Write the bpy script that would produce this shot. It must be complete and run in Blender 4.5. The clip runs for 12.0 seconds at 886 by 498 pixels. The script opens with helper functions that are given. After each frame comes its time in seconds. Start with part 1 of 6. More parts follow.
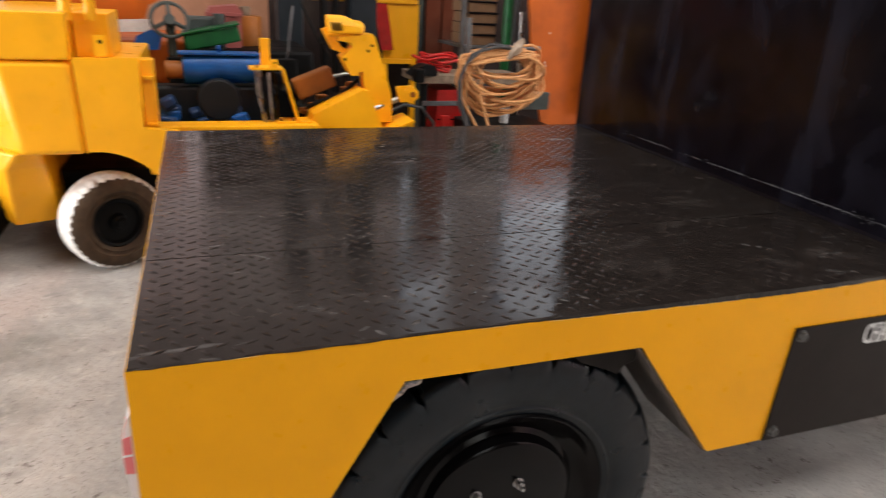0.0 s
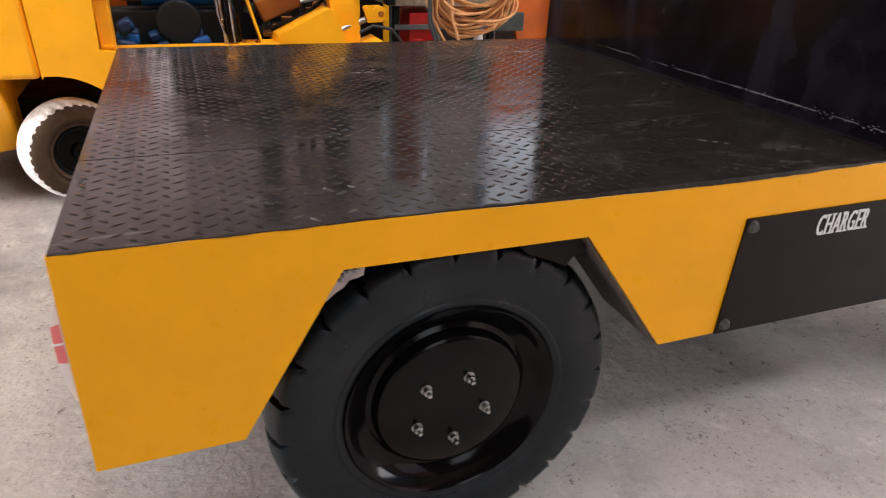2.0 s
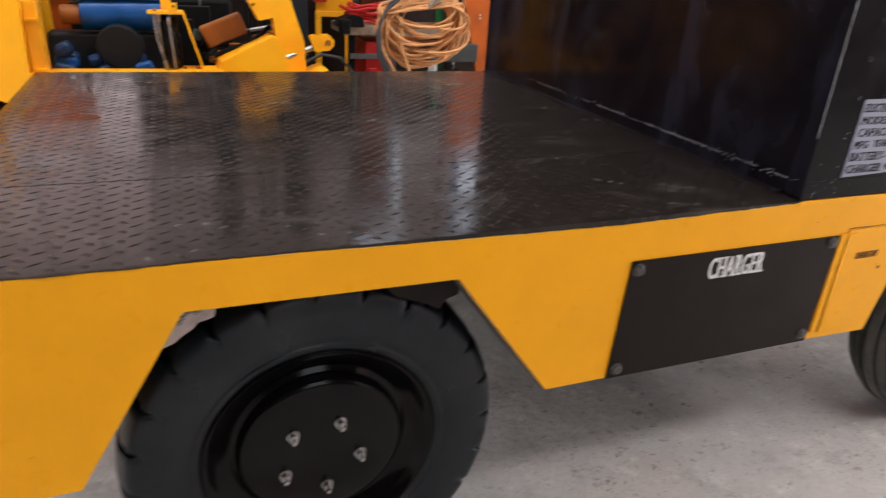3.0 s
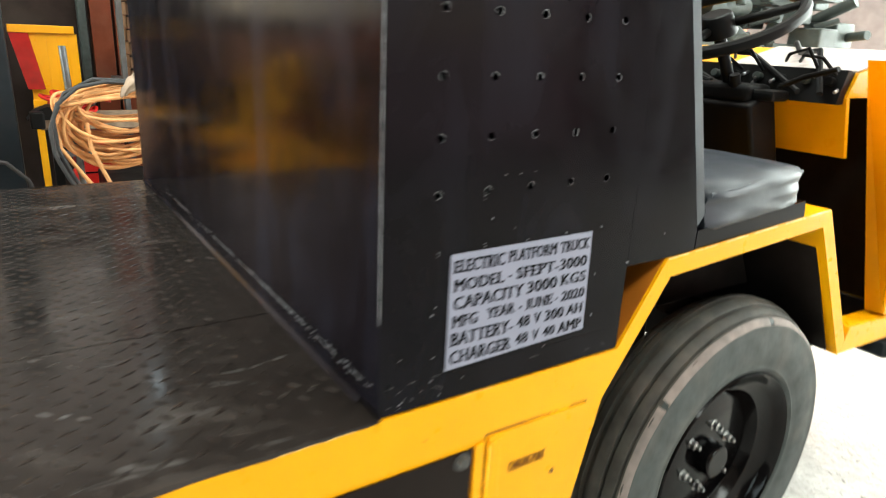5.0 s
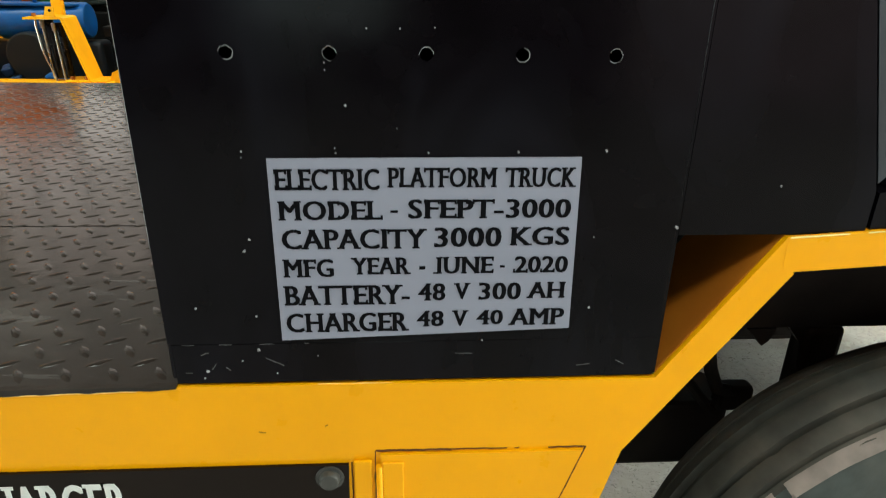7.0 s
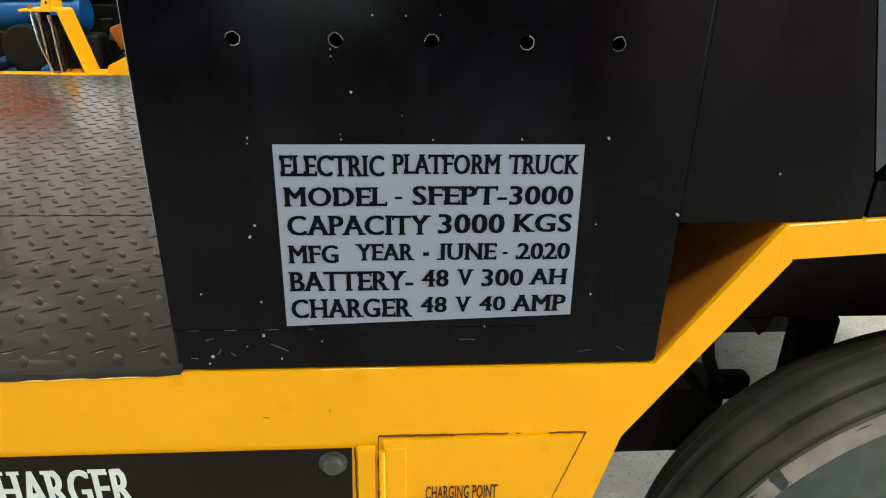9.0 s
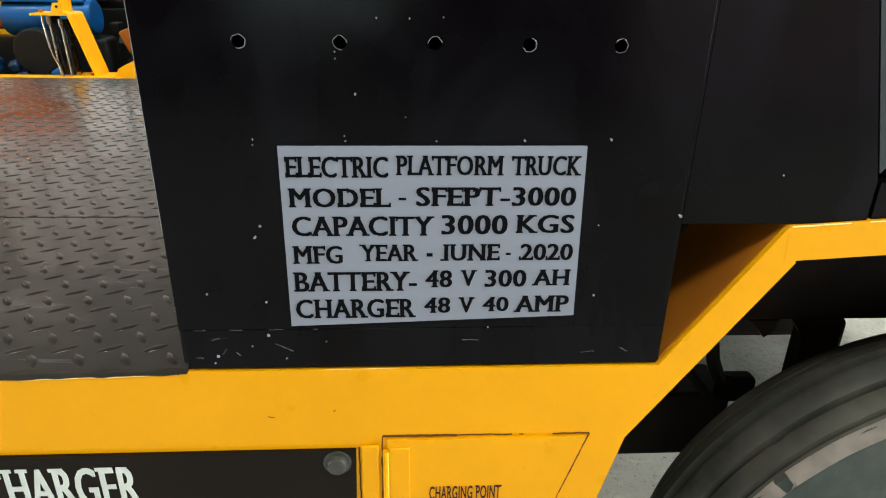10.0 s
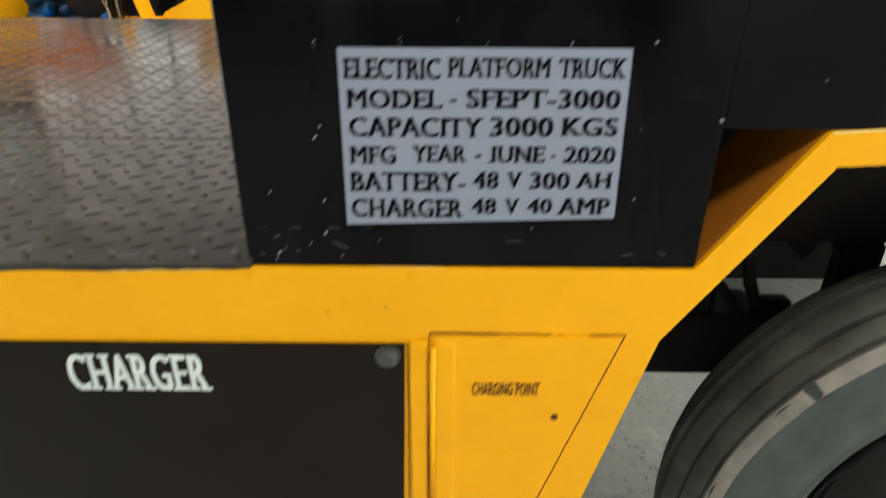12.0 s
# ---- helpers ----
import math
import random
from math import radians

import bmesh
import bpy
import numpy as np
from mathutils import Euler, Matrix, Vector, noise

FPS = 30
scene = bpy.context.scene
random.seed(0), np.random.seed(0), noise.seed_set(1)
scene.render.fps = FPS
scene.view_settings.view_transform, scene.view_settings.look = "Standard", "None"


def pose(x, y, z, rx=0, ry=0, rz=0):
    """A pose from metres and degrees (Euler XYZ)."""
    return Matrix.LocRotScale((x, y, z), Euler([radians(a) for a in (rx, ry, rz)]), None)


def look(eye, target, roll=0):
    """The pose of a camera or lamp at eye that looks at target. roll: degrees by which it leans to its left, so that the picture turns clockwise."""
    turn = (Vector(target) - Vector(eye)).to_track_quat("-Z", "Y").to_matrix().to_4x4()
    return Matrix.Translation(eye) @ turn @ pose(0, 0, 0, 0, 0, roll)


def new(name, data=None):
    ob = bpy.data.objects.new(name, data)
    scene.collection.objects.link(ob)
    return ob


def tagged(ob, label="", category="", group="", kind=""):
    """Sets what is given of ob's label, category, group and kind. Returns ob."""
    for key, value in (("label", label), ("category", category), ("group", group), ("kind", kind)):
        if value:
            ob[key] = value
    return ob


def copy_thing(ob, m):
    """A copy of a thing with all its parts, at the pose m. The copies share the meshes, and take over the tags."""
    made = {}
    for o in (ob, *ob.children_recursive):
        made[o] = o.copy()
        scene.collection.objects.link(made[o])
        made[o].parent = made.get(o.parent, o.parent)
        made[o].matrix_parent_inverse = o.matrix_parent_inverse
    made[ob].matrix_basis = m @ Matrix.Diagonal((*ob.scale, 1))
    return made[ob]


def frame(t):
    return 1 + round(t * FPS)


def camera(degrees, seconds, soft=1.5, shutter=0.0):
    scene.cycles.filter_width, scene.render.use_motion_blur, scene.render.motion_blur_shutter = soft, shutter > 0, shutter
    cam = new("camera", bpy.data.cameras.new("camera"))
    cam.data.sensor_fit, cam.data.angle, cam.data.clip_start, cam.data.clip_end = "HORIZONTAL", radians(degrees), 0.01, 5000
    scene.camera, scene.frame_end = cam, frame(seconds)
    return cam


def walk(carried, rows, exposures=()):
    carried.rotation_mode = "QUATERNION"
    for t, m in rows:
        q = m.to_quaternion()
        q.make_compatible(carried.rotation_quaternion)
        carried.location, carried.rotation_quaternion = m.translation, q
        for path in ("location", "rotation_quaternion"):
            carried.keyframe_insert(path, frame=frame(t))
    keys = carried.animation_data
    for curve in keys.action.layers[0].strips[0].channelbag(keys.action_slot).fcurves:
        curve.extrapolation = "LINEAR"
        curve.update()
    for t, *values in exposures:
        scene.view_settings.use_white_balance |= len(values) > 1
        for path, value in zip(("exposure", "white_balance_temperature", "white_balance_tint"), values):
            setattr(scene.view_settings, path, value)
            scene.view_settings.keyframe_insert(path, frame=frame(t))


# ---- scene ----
cam = camera(67.8, 12.0, soft=1.1, shutter=0.65)
PATH = [
    (0, (0.125, -0.836, 1.226), (0.777, 0.908, 0.497), 3.1),
    (0.5, (0.114, -0.852, 1.228), (0.619, 0.939, 0.496), 3.0),
    (1, (0.12, -0.862, 1.209), (0.723, 0.883, 0.441), 4.1),
    (1.5, (0.145, -0.872, 1.171), (0.816, 0.816, 0.335), 4.8),
    (2, (0.2, -0.879, 1.14), (0.862, 0.788, 0.254), 2.3),
    (2.5, (0.303, -0.867, 1.145), (0.948, 0.806, 0.26), 3.0),
    (3, (0.408, -0.907, 1.156), (1.118, 0.777, 0.342), 3.7),
    (3.5, (0.521, -0.901, 1.184), (1.548, 0.631, 0.41), 2.4),
    (3.7, (0.589, -0.865, 1.17), (1.731, 0.616, 0.462), 2.9),
    (5.3, (1.383, -0.592, 1.204), (2.383, 1.035, 0.609), 3.3),
    (5.5, (1.478, -0.559, 1.184), (2.338, 1.135, 0.56), 2.3),
    (6, (1.663, -0.487, 1.161), (2.17, 1.297, 0.413), 3.3),
    (6.5, (1.763, -0.491, 1.096), (1.981, 1.334, 0.307), 4.0),
    (7, (1.775, -0.494, 1.084), (1.895, 1.336, 0.286), 1.0),
    (7.2, (1.771, -0.487, 1.076), (1.906, 1.34, 0.273), 1.0),
    (8.8, (1.763, -0.503, 1.077), (1.92, 1.321, 0.272), 1.4),
    (9, (1.768, -0.502, 1.079), (1.901, 1.322, 0.27), 1.3),
    (9.5, (1.767, -0.504, 1.078), (1.898, 1.321, 0.271), 1.2),
    (10, (1.771, -0.506, 1.079), (1.882, 1.323, 0.277), 1.1),
    (10.5, (1.775, -0.507, 1.078), (1.89, 1.318, 0.268), 1.2),
    (11, (1.78, -0.507, 1.08), (1.868, 1.319, 0.27), 0.6),
    (11.5, (1.801, -0.524, 1.083), (1.815, 1.292, 0.246), -0.7),
    (12, (1.759, -0.557, 1.048), (1.763, 1.219, 0.127), 0.5),
]
walk(cam, [(t, look(eye, target, roll)) for t, eye, target, roll in PATH],
     exposures=[(0.0, -0.10, 6450, 11), (0.6, -0.10, 6450, 12), (1.4, -0.04, 6350, 14), (3.0, 0.08, 6250, 13), (3.6, 0.14, 6250, 8), (5.3, 0.92, 6150, -7), (6.0, 0.80, 6100, -11), (7.0, 0.24, 6100, -12), (8.8, 0.40, 6020, -13), (11.5, 0.38, 6020, -13), (12.0, 0.34, 6020, -13)])

# ---- light ----
world = bpy.data.worlds.new("sky")
scene.world = world
world.use_nodes = True
wn = world.node_tree
sky = wn.nodes.new("ShaderNodeTexSky")
sky.sky_type = 'NISHITA'
sky.sun_disc = False
sky.sun_elevation = radians(35)
sky.sun_rotation = radians(169)
wn.links.new(sky.outputs[0], wn.nodes["Background"].inputs[0])
wn.nodes["Background"].inputs[1].default_value = 0.07

sun_data = bpy.data.lights.new("sun", 'SUN')
sun_data.energy, sun_data.angle, sun_data.color = 2.0, radians(0.6), (1.0, 0.95, 0.88)
sun = new("sun", sun_data)
sun.matrix_world = look((2, -10, 7), (0, 0, 0))


def area_lamp(name, eye, target, sx, sy, watts, colour):
    d = bpy.data.lights.new(name, 'AREA')
    d.shape, d.size, d.size_y, d.energy, d.color = 'RECTANGLE', sx, sy, watts, colour
    ob = new(name, d)
    ob.matrix_world = look(eye, target)
    return ob


# daylight in the gates and the front window; roof lamps are unseen fill
area_lamp("gate_light_right", (6.9, -0.35, 1.9), (0.0, -0.35, 0.8), 3.9, 3.4, 430, (1.0, 0.97, 0.93))
area_lamp("gate_light_left", (-6.9, 1.1, 1.40), (0.0, 1.1, 0.8), 4.8, 2.6, 860, (1.0, 0.97, 0.94))
area_lamp("window_light_front", (1.1, -4.85, 1.4), (1.1, 0.0, 0.9), 1.1, 1.6, 12, (0.95, 0.98, 1.0))
area_lamp("roof_fill_front", (2.5, -2.4, 4.92), (2.5, -2.4, 0.0), 4.0, 0.9, 150, (1.0, 0.97, 0.93))
# unseen reddish lamp, added for the black box face to reflect
area_lamp("reflection_lamp_front", (5.2, -5.1, 1.25), (5.2, 0.0, 1.1), 3.0, 2.4, 20, (1.0, 0.62, 0.68))
area_lamp("window_light_1", (-1.15, 6.14, 2.45), (-1.15, 0.0, 2.4), 2.5, 2.3, 15, (1.0, 0.61, 0.41))
area_lamp("window_light_2", (2.45, 5.98, 3.0), (2.45, 0.0, 2.4), 0.55, 2.9, 7, (0.97, 0.98, 1.0))
area_lamp("window_light_3", (3.95, 5.98, 3.0), (3.95, 0.0, 2.4), 1.0, 2.9, 13, (0.97, 0.98, 1.0))
area_lamp("roof_fill_middle", (0.3, 1.3, 4.92), (0.3, 1.3, 0.0), 9.0, 0.9, 250, (1.0, 0.98, 0.95))


# ---- materials ----
def mat(name, colour, rough=0.5, metal=0.0, grain=0.0, grain_size=60.0, stain=0.0, stain_colour=(0.1, 0.08, 0.06),
        stain_size=4.0, bump=0.0, bump_size=200.0, coat=0.0, rough_var=0.1, rnd=0.0, spec=0.3, stain_lo=0.5, stain_hi=0.7):
    m = bpy.data.materials.new(name)
    m.use_nodes = True
    nt = m.node_tree
    n, l = nt.nodes, nt.links
    b = n["Principled BSDF"]
    b.inputs["Metallic"].default_value = metal
    b.inputs["Specular IOR Level"].default_value = spec
    b.inputs["Coat Weight"].default_value = coat
    b.inputs["Coat Roughness"].default_value = 0.08
    co = n.new("ShaderNodeTexCoord").outputs["Object"]

    def noise_at(scale, detail=4.0):
        t = n.new("ShaderNodeTexNoise")
        t.inputs["Scale"].default_value, t.inputs["Detail"].default_value = scale, detail
        l.new(co, t.inputs["Vector"])
        return t.outputs["Fac"]

    def ramp(src, lo, hi, a=0.0, c=1.0):
        r = n.new("ShaderNodeMapRange")
        r.inputs["From Min"].default_value, r.inputs["From Max"].default_value = lo, hi
        r.inputs["To Min"].default_value, r.inputs["To Max"].default_value = a, c
        l.new(src, r.inputs["Value"])
        return r.outputs["Result"]

    def mix(fac, a, c, blend='MIX'):
        x = n.new("ShaderNodeMix")
        x.data_type, x.blend_type = 'RGBA', blend
        for sock, v in ((x.inputs["Factor"], fac), (x.inputs["A"], a), (x.inputs["B"], c)):
            if isinstance(v, (int, float)):
                sock.default_value = v
            elif isinstance(v, tuple):
                sock.default_value = (*v, 1.0)
            else:
                l.new(v, sock)
        return x.outputs["Result"]

    col = mix(0.0, colour, colour)
    if grain:
        dark = tuple(max(0.0, c * (1 - grain)) for c in colour)
        light = tuple(min(1.0, c * (1 + grain)) for c in colour)
        col = mix(ramp(noise_at(grain_size), 0.3, 0.7), dark, light)
    if stain:
        col = mix(ramp(noise_at(stain_size, 6.0), stain_lo, stain_hi, 0.0, stain), col, stain_colour)
    if rnd:
        info = n.new("ShaderNodeObjectInfo").outputs["Random"]
        col = mix(1.0, col, mix(info, (1 - rnd,) * 3, (1 + rnd,) * 3), 'MULTIPLY')
    l.new(col, b.inputs["Base Color"])
    l.new(ramp(noise_at(stain_size * 2.3, 5.0), 0.25, 0.75, max(0.02, rough - rough_var), min(1.0, rough + rough_var)), b.inputs["Roughness"])
    if bump:
        bp = n.new("ShaderNodeBump")
        bp.inputs["Strength"].default_value = bump
        bp.inputs["Distance"].default_value = 0.002
        l.new(noise_at(bump_size), bp.inputs["Height"])
        l.new(bp.outputs["Normal"], b.inputs["Normal"])
    return m


def concrete(name, colour):
    """Worn floor: cloudy tone, dark smudges, a pinkish film, fine pits and scuffs."""
    m = bpy.data.materials.new(name)
    m.use_nodes = True
    nt = m.node_tree
    n, l = nt.nodes, nt.links
    b = n["Principled BSDF"]
    b.inputs["Roughness"].default_value = 0.82
    b.inputs["Specular IOR Level"].default_value = 0.35
    co = n.new("ShaderNodeTexCoord").outputs["Object"]

    def noise_at(scale, detail, rough, lo, hi, a=0.0, c=1.0, shift=0.0):
        mp = n.new("ShaderNodeMapping")
        mp.inputs["Location"].default_value = (shift, shift * 0.7, 0)
        l.new(co, mp.inputs["Vector"])
        t = n.new("ShaderNodeTexNoise")
        t.inputs["Scale"].default_value, t.inputs["Detail"].default_value, t.inputs["Roughness"].default_value = scale, detail, rough
        l.new(mp.outputs["Vector"], t.inputs["Vector"])
        r = n.new("ShaderNodeMapRange")
        for k, v in zip(("From Min", "From Max", "To Min", "To Max"), (lo, hi, a, c)):
            r.inputs[k].default_value = v
        l.new(t.outputs["Fac"], r.inputs["Value"])
        return r.outputs["Result"]

    def mix(fac, a, c):
        x = n.new("ShaderNodeMix")
        x.data_type = 'RGBA'
        l.new(fac, x.inputs["Factor"])
        for sock, v in ((x.inputs["A"], a), (x.inputs["B"], c)):
            if isinstance(v, tuple):
                sock.default_value = (*v, 1.0)
            else:
                l.new(v, sock)
        return x.outputs["Result"]
    r0, g0, b0 = colour
    col = mix(noise_at(3.0, 6, 0.6, 0.35, 0.65), (r0 * 0.86, g0 * 0.86, b0 * 0.86), (r0 * 1.12, g0 * 1.12, b0 * 1.12))
    col = mix(noise_at(1.3, 3, 0.5, 0.48, 0.66, 0.0, 0.7, 5.0), col, (r0 * 1.0, g0 * 0.84, b0 * 0.80))
    col = mix(noise_at(1.7, 4, 0.6, 0.54, 0.70, 0.0, 0.7, 9.0), col, (0.13, 0.135, 0.12))
    col = mix(noise_at(7, 8, 0.75, 0.54, 0.68, 0.0, 0.55, 4.0), col, (r0 * 0.55, g0 * 0.55, b0 * 0.55))
    col = mix(noise_at(11, 5, 0.7, 0.56, 0.68, 0.0, 0.5, 6.0), col, (r0 * 1.45, g0 * 1.42, b0 * 1.38))
    col = mix(noise_at(40, 3, 0.6, 0.66, 0.74, 0.0, 0.4, 7.0), col, (0.62, 0.60, 0.57))

    def chips(scale, size, warp, lo, hi, shift):
        """Sharp little pits: warped cell centres, only in patches."""
        mp = n.new("ShaderNodeMapping")
        mp.inputs["Location"].default_value = (shift, shift * 1.3, 0)
        l.new(co, mp.inputs["Vector"])
        w = n.new("ShaderNodeTexNoise")
        w.inputs["Scale"].default_value, w.inputs["Detail"].default_value = scale * 2.5, 3
        l.new(mp.outputs["Vector"], w.inputs["Vector"])
        ad = n.new("ShaderNodeVectorMath")
        ad.operation = 'MULTIPLY_ADD'
        l.new(w.outputs["Color"], ad.inputs[0])
        ad.inputs[1].default_value = (warp, warp, warp)
        l.new(mp.outputs["Vector"], ad.inputs[2])
        v = n.new("ShaderNodeTexVoronoi")
        v.inputs["Scale"].default_value = scale
        l.new(ad.outputs[0], v.inputs["Vector"])
        r = n.new("ShaderNodeMapRange")
        for k, q in zip(("From Min", "From Max", "To Min", "To Max"), (size * 0.6, size, 1.0, 0.0)):
            r.inputs[k].default_value = q
        l.new(v.outputs["Distance"], r.inputs["Value"])
        m2 = n.new("ShaderNodeMath")
        m2.operation = 'MULTIPLY'
        l.new(r.outputs["Result"], m2.inputs[0])
        l.new(noise_at(2.2, 3, 0.6, lo, hi, 0.0, 0.85, shift), m2.inputs[1])
        return m2.outputs[0]
    col = mix(noise_at(90, 4, 0.7, 0.45, 0.70, 0.0, 0.30, 2.0), col, (r0 * 0.66, g0 * 0.65, b0 * 0.64))
    pits = chips(17, 0.20, 0.11, 0.44, 0.60, 1.0)
    col = mix(pits, col, (0.115, 0.095, 0.082))
    col = mix(chips(36, 0.20, 0.05, 0.42, 0.58, 8.0), col, (0.12, 0.10, 0.085))
    col = mix(chips(75, 0.26, 0.03, 0.34, 0.52, 3.0), col, (r0 * 0.5, g0 * 0.47, b0 * 0.45))
    l.new(col, b.inputs["Base Color"])
    bp = n.new("ShaderNodeBump")
    bp.inputs["Strength"].default_value, bp.inputs["Distance"].default_value = 0.5, 0.005
    l.new(noise_at(30, 6, 0.6, 0.3, 0.7), bp.inputs["Height"])
    l.new(bp.outputs["Normal"], b.inputs["Normal"])
    return m


M_FLOOR = concrete("concrete", (0.402, 0.386, 0.364))
M_YARD = concrete("yard_concrete", (0.30, 0.28, 0.255))
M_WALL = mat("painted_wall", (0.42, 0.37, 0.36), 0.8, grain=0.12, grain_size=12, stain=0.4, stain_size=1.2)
# near-black wall colour holds the shade at the edges of the hall
M_DARKWALL = mat("shade_dark_wall", (0.022, 0.012, 0.010), 0.8, grain=0.2, grain_size=10, stain=0.4, stain_size=1.5)
M_RUSTWALL = mat("red_brown_wall", (0.48, 0.24, 0.23), 0.75, grain=0.2, grain_size=9, stain=0.5, stain_colour=(0.12, 0.06, 0.05), stain_size=1.4)
M_RUSTSHEET = mat("rust_brown_sheet", (0.34, 0.165, 0.095), 0.6, grain=0.15, grain_size=7, stain=0.4, stain_colour=(0.16, 0.06, 0.03), stain_size=2.0)
M_ROOF = mat("roof_sheet", (0.34, 0.255, 0.215), 0.6, grain=0.12, grain_size=8)
M_YELLOW = mat("yellow_paint", (0.80, 0.362, 0.001), 0.34, grain=0.035, grain_size=9, bump=0.05, bump_size=90, spec=0.20,
               stain=0.10, stain_colour=(0.45, 0.22, 0.02), stain_size=14, stain_lo=0.58, stain_hi=0.8)
M_YELLOW_FK = mat("golden_paint", (0.95, 0.440, 0.008), 0.33, grain=0.06, grain_size=6, spec=0.35, stain=0.2,
                  stain_colour=(0.40, 0.18, 0.02), stain_size=7, stain_lo=0.58, stain_hi=0.8)
M_BLACK = mat("black_gloss_paint", (0.0023, 0.0017, 0.0026), 0.16, grain=0.3, grain_size=20, rough_var=0.06, bump=0.04, bump_size=35,
              stain=0.2, stain_colour=(0.03, 0.03, 0.033), stain_size=9, spec=0.09, stain_lo=0.68, stain_hi=0.85)
M_PANEL = mat("dark_olive_paint", (0.0074, 0.0043, 0.0031), 0.40, grain=0.2, grain_size=12, rough_var=0.08, bump=0.05, bump_size=60, spec=0.13)
M_DECK = mat("deck_black_paint", (0.0138, 0.0109, 0.0094), 0.15, grain=0.3, grain_size=30, stain=0.4, stain_colour=(0.04, 0.034, 0.031),
             stain_size=4, rough_var=0.12, bump=0.10, bump_size=45, stain_lo=0.52, stain_hi=0.78, spec=0.3)


def smeared(m, colour, scale, stretch, lo, hi, amount, rough):
    """Chalky wiped streaks over a painted plate: paler and duller."""
    n, l = m.node_tree.nodes, m.node_tree.links
    b = n["Principled BSDF"]
    mp = n.new("ShaderNodeMapping")
    mp.inputs["Scale"].default_value = stretch
    mp.inputs["Rotation"].default_value = (0, 0, 0.25)
    l.new(n.new("ShaderNodeTexCoord").outputs["Object"], mp.inputs["Vector"])
    t = n.new("ShaderNodeTexNoise")
    t.inputs["Scale"].default_value, t.inputs["Detail"].default_value, t.inputs["Distortion"].default_value = scale, 6, 1.6
    l.new(mp.outputs["Vector"], t.inputs["Vector"])
    r = n.new("ShaderNodeMapRange")
    for k, v in zip(("From Min", "From Max", "To Min", "To Max"), (lo, hi, 0.0, amount)):
        r.inputs[k].default_value = v
    l.new(t.outputs["Fac"], r.inputs["Value"])
    for sock, val in ((b.inputs["Base Color"], (*colour, 1.0)), (b.inputs["Roughness"], rough)):
        x = n.new("ShaderNodeMix")
        x.data_type = 'RGBA' if sock.type == 'RGBA' else 'FLOAT'
        pick = [s for s in x.inputs if s.type == ('RGBA' if sock.type == 'RGBA' else 'VALUE')]
        l.new(r.outputs["Result"], pick[0] if sock.type != 'RGBA' else x.inputs["Factor"])
        ins = pick[-2:]
        l.new(sock.links[0].from_socket, ins[0])
        ins[1].default_value = val
        l.new([s for s in x.outputs if s.type == sock.type][0], sock)
    return m


# wiped smudges on the black box; their bluish tint also paints its sheen
smeared(M_BLACK, (0.0090, 0.0090, 0.0140), 2.2, (2.2, 2.2, 0.7), 0.46, 0.70, 0.70, 0.25)
smeared(M_DECK, (0.090, 0.078, 0.070), 2.6, (0.8, 2.6, 1.0), 0.55, 0.75, 0.42, 0.38)
smeared(M_DECK, (0.150, 0.145, 0.140), 9.0, (0.5, 1.6, 1.0), 0.64, 0.74, 0.40, 0.45)
M_UNDER = mat("chassis_black", (0.010, 0.008, 0.007), 0.6, grain=0.3, grain_size=20, stain=0.4, stain_colour=(0.022, 0.013, 0.009), spec=0.15)
M_RUBBER = mat("new_rubber", (0.0026, 0.0058, 0.0084), 0.36, grain=0.3, grain_size=40, bump=0.2, bump_size=60, stain=0.45,
               stain_colour=(0.020, 0.022, 0.024), stain_size=6, spec=0.30, rough_var=0.16)
M_RUBBER_OLD = mat("dusty_rubber", (0.040, 0.048, 0.046), 0.55, grain=0.25, grain_size=30, bump=0.2, bump_size=90, stain=0.45,
                   stain_colour=(0.085, 0.080, 0.068), stain_size=11)
M_TREADDIRT = mat("dirty_tread_rubber", (0.040, 0.039, 0.034), 0.6, grain=0.4, grain_size=30, bump=0.3, bump_size=70, stain=0.6, stain_colour=(0.105, 0.092, 0.076), stain_size=13, stain_lo=0.42, stain_hi=0.7)
M_RUBBER_BROWN = mat("muddy_rubber", (0.062, 0.038, 0.022), 0.8, grain=0.25, grain_size=30, stain=0.5, stain_colour=(0.07, 0.05, 0.035), bump=0.2)
M_TREADWHITE = mat("pale_worn_rubber", (0.80, 0.78, 0.75), 0.8, grain=0.2, grain_size=40, stain=0.4, stain_colour=(0.25, 0.22, 0.2), stain_size=9)
M_RIM = mat("rim_black_gloss", (0.0022, 0.002, 0.0022), 0.13, grain=0.3, rough_var=0.05, coat=0.0, spec=0.16)
M_STEEL = mat("bright_steel", (0.42, 0.42, 0.41), 0.3, 1.0, grain=0.15, grain_size=50)
M_GREYSTEEL = mat("grey_steel", (0.13, 0.135, 0.14), 0.45, 0.6, grain=0.2, grain_size=25, stain=0.3, stain_colour=(0.10, 0.07, 0.05))
M_PLATE = mat("plate_grey_vinyl", (0.238, 0.246, 0.315), 0.45, grain=0.03, grain_size=10)
M_INK = mat("ink_black", (0.0025, 0.0025, 0.004), 0.5, spec=0.06)
M_INKRED = mat("ink_maroon", (0.055, 0.010, 0.005), 0.5, spec=0.25)
M_WHITE = mat("white_lettering", (0.62, 0.63, 0.62), 0.5, grain=0.1, grain_size=60)
M_VINYL = mat("grey_vinyl", (0.027, 0.033, 0.043), 0.40, grain=0.12, grain_size=14, bump=0.35, bump_size=22, rough_var=0.12, spec=0.38)
M_RED = mat("red_paint", (0.42, 0.010, 0.008), 0.4, grain=0.15, grain_size=20, stain=0.3)
